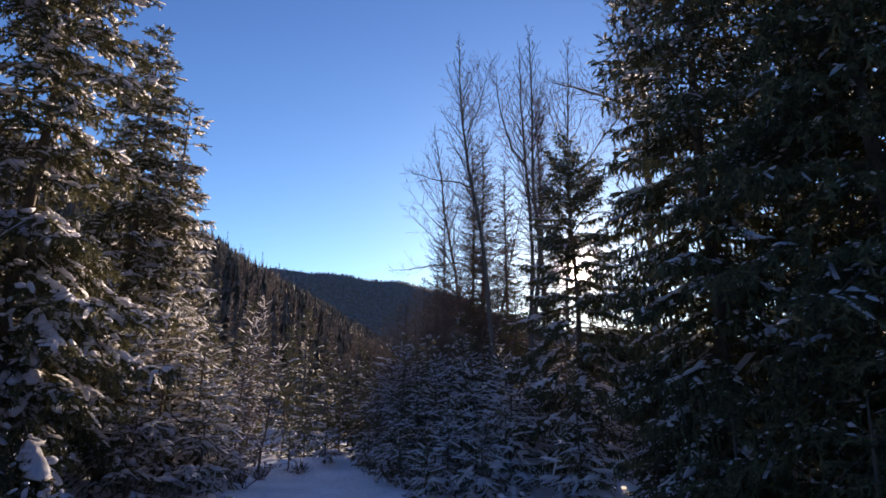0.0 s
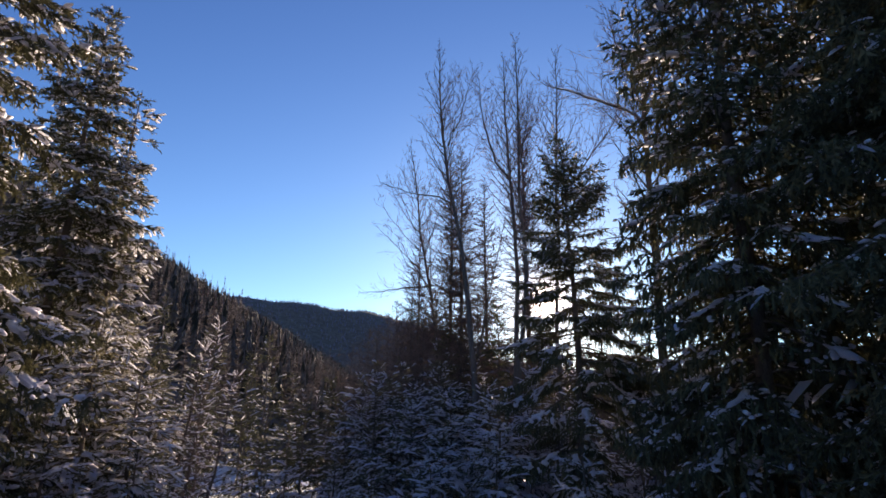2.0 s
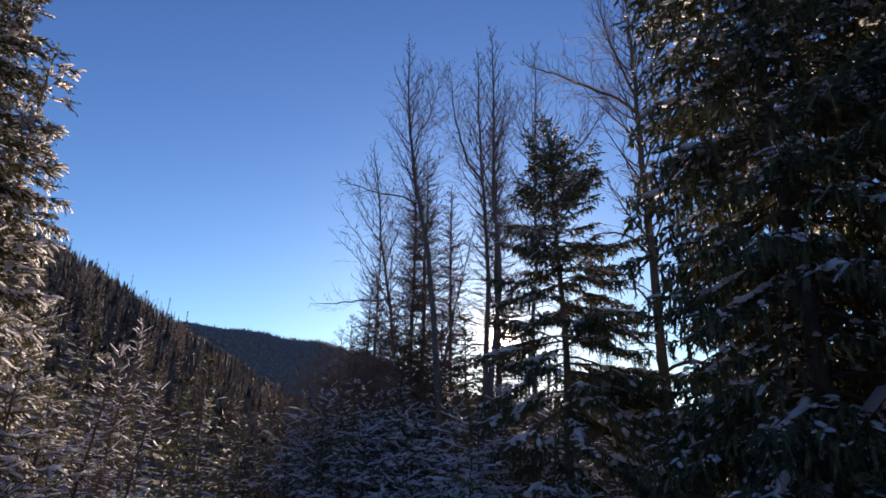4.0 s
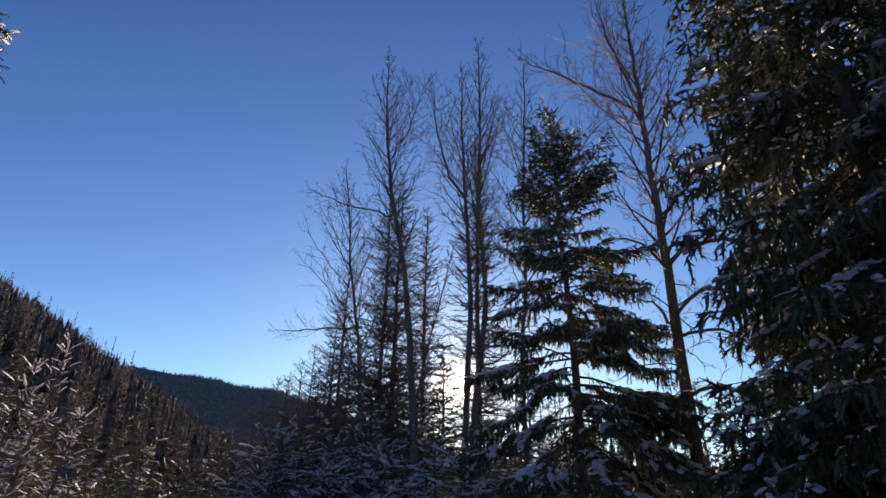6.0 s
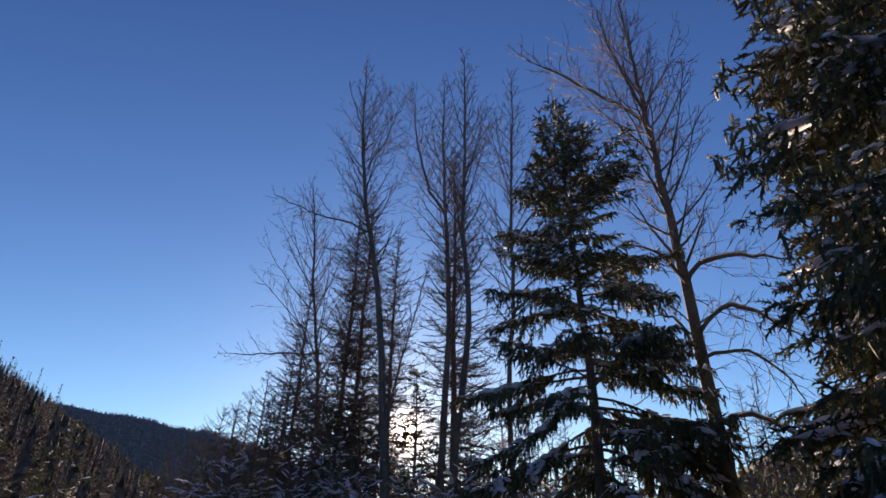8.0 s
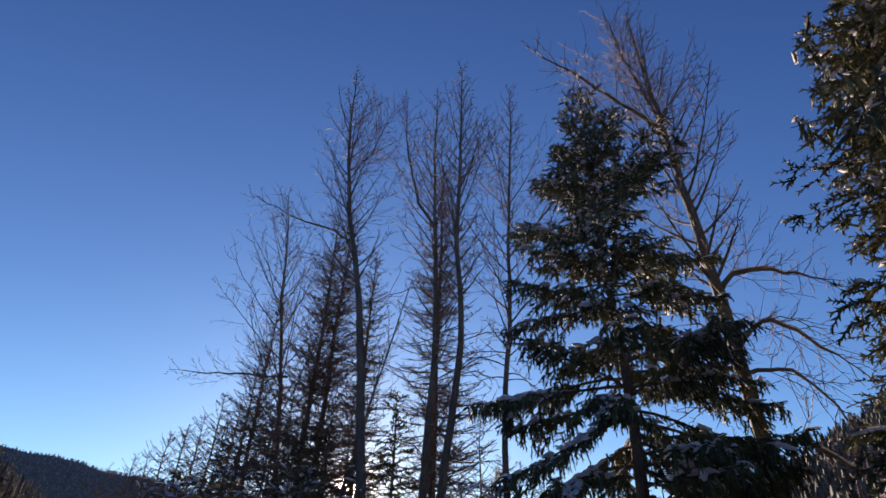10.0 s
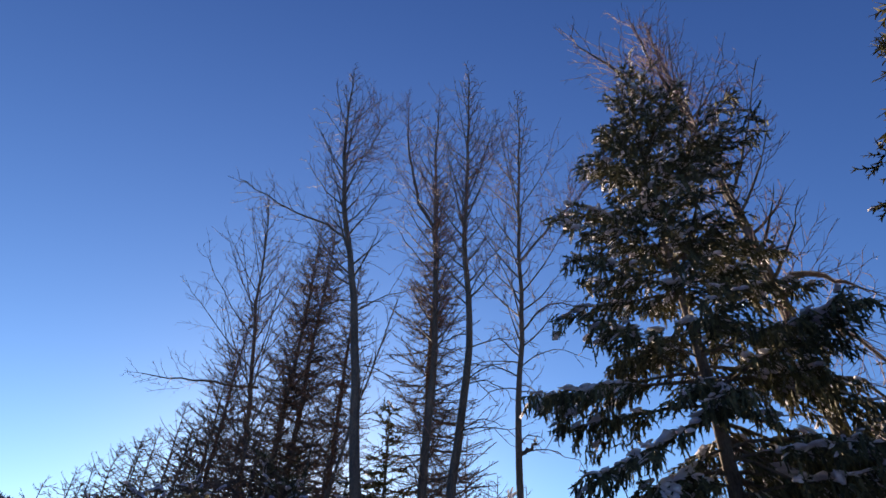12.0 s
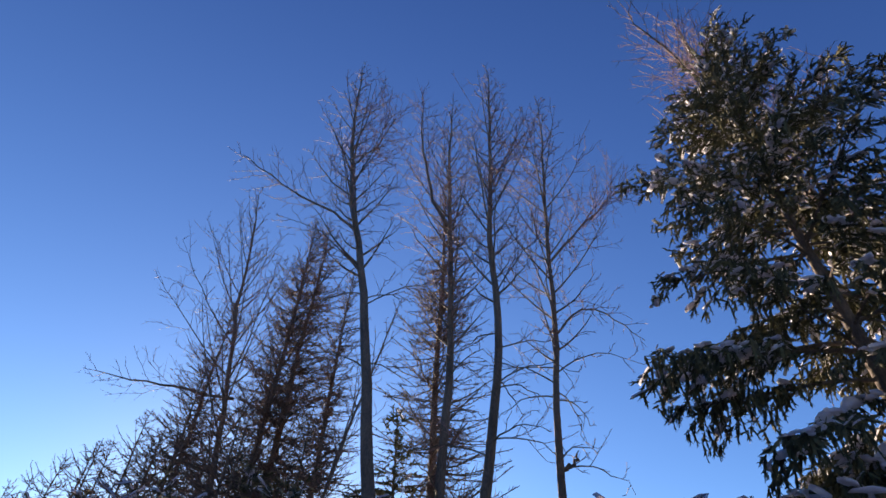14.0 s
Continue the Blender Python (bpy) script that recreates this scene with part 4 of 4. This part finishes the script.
conifer("spruce", "huge dark spruce with snow-laden drooping branches", -11.0, 15.0, g(-11, 15), 20, 3.9, 44, z0=0.3, shape=0.6, per_m=10, droop=1.0, snow=0.92, frost=0.3, arms=0.9, shoot=0.315, step=0.155, pad=1.75, fat=1.25, sides=0.4, single=True)
conifer("spruce", "tall pointed spruce with snow on its branches", -12.3, 22.6, g(-12.3, 22.6), 18.5, 3.3, 45, z0=0.3, shape=0.75, per_m=13, droop=0.7, snow=0.85, pad=1.5, shoot=0.29, step=0.145, fat=1.35, sides=0.38, lift=0.3, frost=0.5, single=True)
conifer("spruce", "slim spruce beside a taller one", -10.9, 23.2, g(-10.9, 23.2), 15.5, 1.9, 46, z0=0.3, shape=0.6, per_m=11, droop=0.5, snow=0.8, pad=1.3, lift=0.3, frost=0.8, coarse=True, shoot=0.29, step=0.17)
conifer("spruce", "large dark spruce with snow-laden branches", -12.0, 9.5, g(-12, 9.5), 18, 4.0, 47, z0=0.3, shape=0.6, per_m=7, droop=0.9, snow=0.6, coarse=True, shoot=0.42, step=0.28, sides=0.6)

conifer("spruce", "dark spruce close behind a huge one", 8.6, 18.2, g(8.6, 18.2), 13.5, 2.7, 48, z0=0.3, shape=0.6, per_m=12, droop=0.6, snow=0.35, pad=1.0, frost=0.06, shoot=0.26, step=0.12, fat=1.2, sides=0.5, arms=0.2)


def young_spruces(label, rows, snow, frost, pad, step, per_m=11, foliage=NEEDLES_YOUNG_BRIGHT):
    for x, y, h, r, s in rows:
        conifer("young_spruce", label, x, y, g(x, y), h, r, int(s), z0=0.1, shape=0.8, per_m=per_m, droop=0.4, snow=snow, pad=pad, frost=frost,
                coarse=True, shoot=0.29, step=step, hang=0.6, fat=1.25, sides=0.6, group="young spruces", foliage=foliage)


young_spruces("young spruce white with rime beside the track",
              ((-11.3, 27, 7.6, 2.1, 51), (-10.1, 26.6, 5.3, 1.9, 52), (-7.2, 29.4, 1.9, 0.6, 65), (-9.6, 25.4, 4.2, 1.5, 76), (-8.7, 24.4, 2.4, 1, 77), (-10.6, 24.9, 6.2, 1.7, 78),
               ),
              0.88, 0.9, 1.7, 0.2)
young_spruces("young spruce white with rime below the wooded slope",
              ((-9.2, 20.2, 6.6, 1.9, 121), (-8.2, 20.9, 5, 1.5, 122), (-7.6, 20, 2.8, 1.1, 123), (-10.3, 18.8, 5.4, 1.7, 124), (-8.9, 18, 3.2, 1.3, 125),
               (-7.9, 22.2, 1.6, 0.8, 137), (-8.4, 22.9, 2.6, 1.1, 138), ),
              0.88, 0.9, 1.7, 0.2)
young_spruces("young spruce thick with snow below the bare poplars",
              ((1.2, 27.4, 4.9, 2.3, 57), (3.3, 26.2, 4.7, 2.3, 58), (8.2, 28.5, 5.6, 2, 60), (3, 29, 5.2, 2, 64), (0.7, 23.2, 3.2, 1.6, 66),
               (2.2, 21.6, 2.8, 1.4, 67), (2.6, 24, 4.2, 2, 68), (4.2, 19.6, 2.8, 1.3, 70), (5.8, 26, 4.6, 1.8, 75)),
              0.97, 1.0, 2.5, 0.2)
young_spruces("low spruce sapling thick with snow at the edge of the track",
              ((0.2, 21.2, 2.2, 1.2, 74), (-5.9, 31.8, 2, 1, 80), (1.2, 19.4, 1.9, 0.9, 134)),
              0.97, 1.0, 2.5, 0.2)
young_spruces("young green spruce with little snow among bare larches",
              ((-3.9, 35.2, 4, 1.8, 54), (-2.2, 36, 6.8, 2.3, 55), (-1.4, 31.5, 5.8, 2.2, 56), (1, 34.2, 8, 2.2, 59), (-3, 39, 4.8, 1.8, 61),
               (6.6, 33, 6.5, 2, 63), (-3.6, 30.6, 1.9, 1, 93)),
              0.6, 0.3, 1.7, 0.26)
young_spruces("young olive-green spruce lightly dusted with rime",
              ((-0.4, 28.8, 4.6, 2, 62), (-0.9, 25.6, 3.4, 1.6, 69), (-2.4, 28.6, 1.8, 1, 95), (-0.5, 20.4, 1.5, 0.8, 131), (-0.3, 22.3, 2, 1, 132), (-1.7, 24.2, 1.9, 0.9, 133), (-1.8, 27.2, 3.4, 1.5, 135), (-2.6, 31.2, 4.4, 1.7, 136),
               (-2.9, 34.2, 6.2, 1.9, 201), (-0.8, 33.0, 6.8, 2, 202), (1.0, 31.0, 6.6, 2, 203), (2.6, 31.2, 6.8, 2, 204), (5.4, 31.5, 6.4, 1.9, 205)),
              0.65, 0.7, 1.5, 0.19)
young_spruces("dark spruce dusted with frost where the track bends away",
              ((-13.8, 36, 7.2, 1.7, 161), (-12.6, 38.2, 7.8, 1.7, 162), (-11.4, 36.4, 5.6, 1.5, 163), (-9.9, 38.6, 4.2, 1.3, 164), (-8.6, 37.4, 3.6, 1.2, 165), (-7.3, 39.4, 4.4, 1.4, 166),
               (-6.2, 37.6, 5.2, 1.5, 167), (-5.2, 39.8, 6.4, 1.6, 168), (-4.4, 37.4, 5, 1.5, 169), (-10.8, 34.4, 3.8, 1.2, 170), (-7.9, 35.6, 2.6, 1, 171)),
              0.5, 0.15, 1.2, 0.24, foliage=NEEDLES)
young_spruces("slim sparse green spruce between the bare trunks", ((3.9, 32.6, 9.5, 1.8, 53), (1.6, 38.2, 9.1, 1.6, 199), (2.9, 38.4, 9.5, 1.6, 200)), 0.3, 0.05, 1.0, 0.2, 12, NEEDLES)
young_spruces("small dark spruce in the shade of huge ones",
              ((7.6, 20.4, 3.8, 1.5, 127), (5.9, 17.4, 2.8, 1.3, 128), (6.2, 13.2, 3, 1.4, 129), (6.6, 9.6, 3, 1.4, 130)),
              0.2, 0.05, 0.9, 0.2, foliage=NEEDLES)
for x, y, h, r, s in ((-9.3, 27.2, 6.9, 1.5, 71), (-8.6, 29.5, 6.0, 1.5, 72), (-9.9, 30.5, 8.5, 1.6, 73)):
    larch("leaning leafless larch with snow along every twig", x, y, g(x, y), h, r, s, z0=0.5, per_m=14, snow=0.07, lean=(0.6, 0.2), group="snowy larches", stubs=14)
for x, y, h, r, s in ((17.5, 34, 8.6, 1.8, 81), (20.5, 33, 9.6, 2.0, 82), (15.0, 36, 8.0, 1.8, 83), (13.0, 33, 6.5, 1.7, 84), (23.5, 31, 8.5, 2.0, 85), (11.5, 38, 7.5, 1.9, 86), (19, 38, 10.5, 2.0, 87), (24.8, 40, 11.0, 1.4, 141), (22.6, 40.5, 8.6, 1.4, 142), (27.2, 39, 9.2, 1.5, 143), (12.2, 42, 8.0, 1.6, 144), (9.4, 41, 8.2, 1.5, 145), (16.6, 40, 8.4, 1.5, 146)):
    conifer("background_spruce", "dark green spruce standing in the woods behind", x, y, g(x, y), h, r, s, z0=0.3, shape=0.85, per_m=7, droop=0.35, snow=0.3, coarse=True, shoot=0.4, step=0.28, sides=0.7, group="background spruces")

# the edge of the woods, up to where the slope begins: one frosted spruce and one larch, repeated
edge = np.random.default_rng(90)
model_a = conifer("edge_spruce", "frosted spruce at the foot of the wooded slope", -16.0, 36.0, g(-16, 36), 10.0, 2.0, 91, z0=0.3, shape=0.85, per_m=6, droop=0.4, snow=0.35, frost=0.08, coarse=True, shoot=0.38, step=0.36, sides=1.0, group="edge spruces")
model_b = larch("leafless frosted larch at the foot of the wooded slope", -19.0, 39.0, g(-19, 39), 10.5, 1.8, 92, z0=0.8, per_m=6, snow=0.12, group="edge larches", name="edge_larch")
for n in range(50):
    x, y = edge.uniform(-34, 9), edge.uniform(47, 66)
    if n >= 36:
        x, y = edge.uniform(-42, -22), edge.uniform(33, 46)
    k = edge.uniform(0.65, 1.15)
    lane = x - 0.231 * (y - 26)
    if -14 < lane < -3.5 and x > -16:
        continue  # the open strip where the low sun comes through
    copy_thing(model_a if n % 5 < 4 and x < -7 else model_b, Matrix.Translation((x, y, g(x, y))) @ Matrix.Rotation(edge.uniform(0, 6.28), 4, "Z") @ Matrix.Diagonal((k * 1.1, k * 1.1, k, 1)))

for x, y, h, r, s in ((11.2, 18.6, 17, 2.9, 105), (10.2, 14.2, 16, 3, 108), (11.8, 15.6, 17, 3, 109), (13.5, 17.5, 17, 3.2, 101), (12.5, 12.5, 18, 3.6, 102), (10.5, 6.5, 16, 3.4, 103), (15.5, 23.5, 11, 2.6, 104), (14.0, 7.5, 18, 3.4, 106), (9.5, 2.5, 17, 3.2, 107)):
    conifer("shaded_spruce", "dark spruce crowding behind larger ones", x, y, g(x, y), h, r, s, z0=0.3, shape=0.6, per_m=7, droop=0.45, snow=0.2, pad=0.4, coarse=True, shoot=0.42 if y > 20 else 0.6, step=0.3 if y > 20 else 0.5, sides=0.9, group="shaded spruces")


def shrub(x, y, h, seed):
    """A leafless roadside bush: many thin stems from one root."""
    rng = np.random.default_rng(seed)
    bush = tagged(new("bare_shrub"), "leafless reddish-brown bush at the snowy roadside", "bush", "roadside bushes")
    bush.location = (x, y, g(x, y))
    rows, ends = [], []
    for n in range(26):
        d = unit(np.array([rng.normal(0, 0.45), rng.normal(0, 0.45), 1.0]))
        p = bent(rng, np.array([rng.normal(0, 0.12), rng.normal(0, 0.12), -0.05]), d, h * rng.uniform(0.6, 1.1), 0.05, 5, 0.08)
        rows.append((p, np.linspace(0.012, 0.005, 5)))
        for o, e, l, q in twig_fan(rng, p, 7, h * 0.3, 0.8, 0.6, 0.3):
            ends.append((bent(rng, o, e, l, 0.1, 2), np.linspace(0.006, 0.003, 2)))
    tagged(part("stemwork", [tubes(np.stack([m[0] for m in rows]), np.stack([m[1] for m in rows]), 3)], BRUSH, bush), kind="stuff")
    tagged(part("twigwork", [tubes(np.stack([m[0] for m in ends]), np.stack([m[1] for m in ends]), 3)], BRUSH, bush), kind="stuff")
    return bush


for x, y, h, s in ((-8.2, 24.6, 1.1, 111), (-8.8, 25.6, 1.3, 112), (-7.6, 26.6, 0.8, 113), (-9.3, 24.2, 1.2, 114), (-7.4, 23.3, 0.9, 115), (-6.4, 28.6, 0.7, 116), (-3.0, 27.0, 0.9, 117), (-2.0, 25.0, 0.9, 118), (-1.2, 22.8, 0.8, 119)):
    shrub(x, y, h, s)
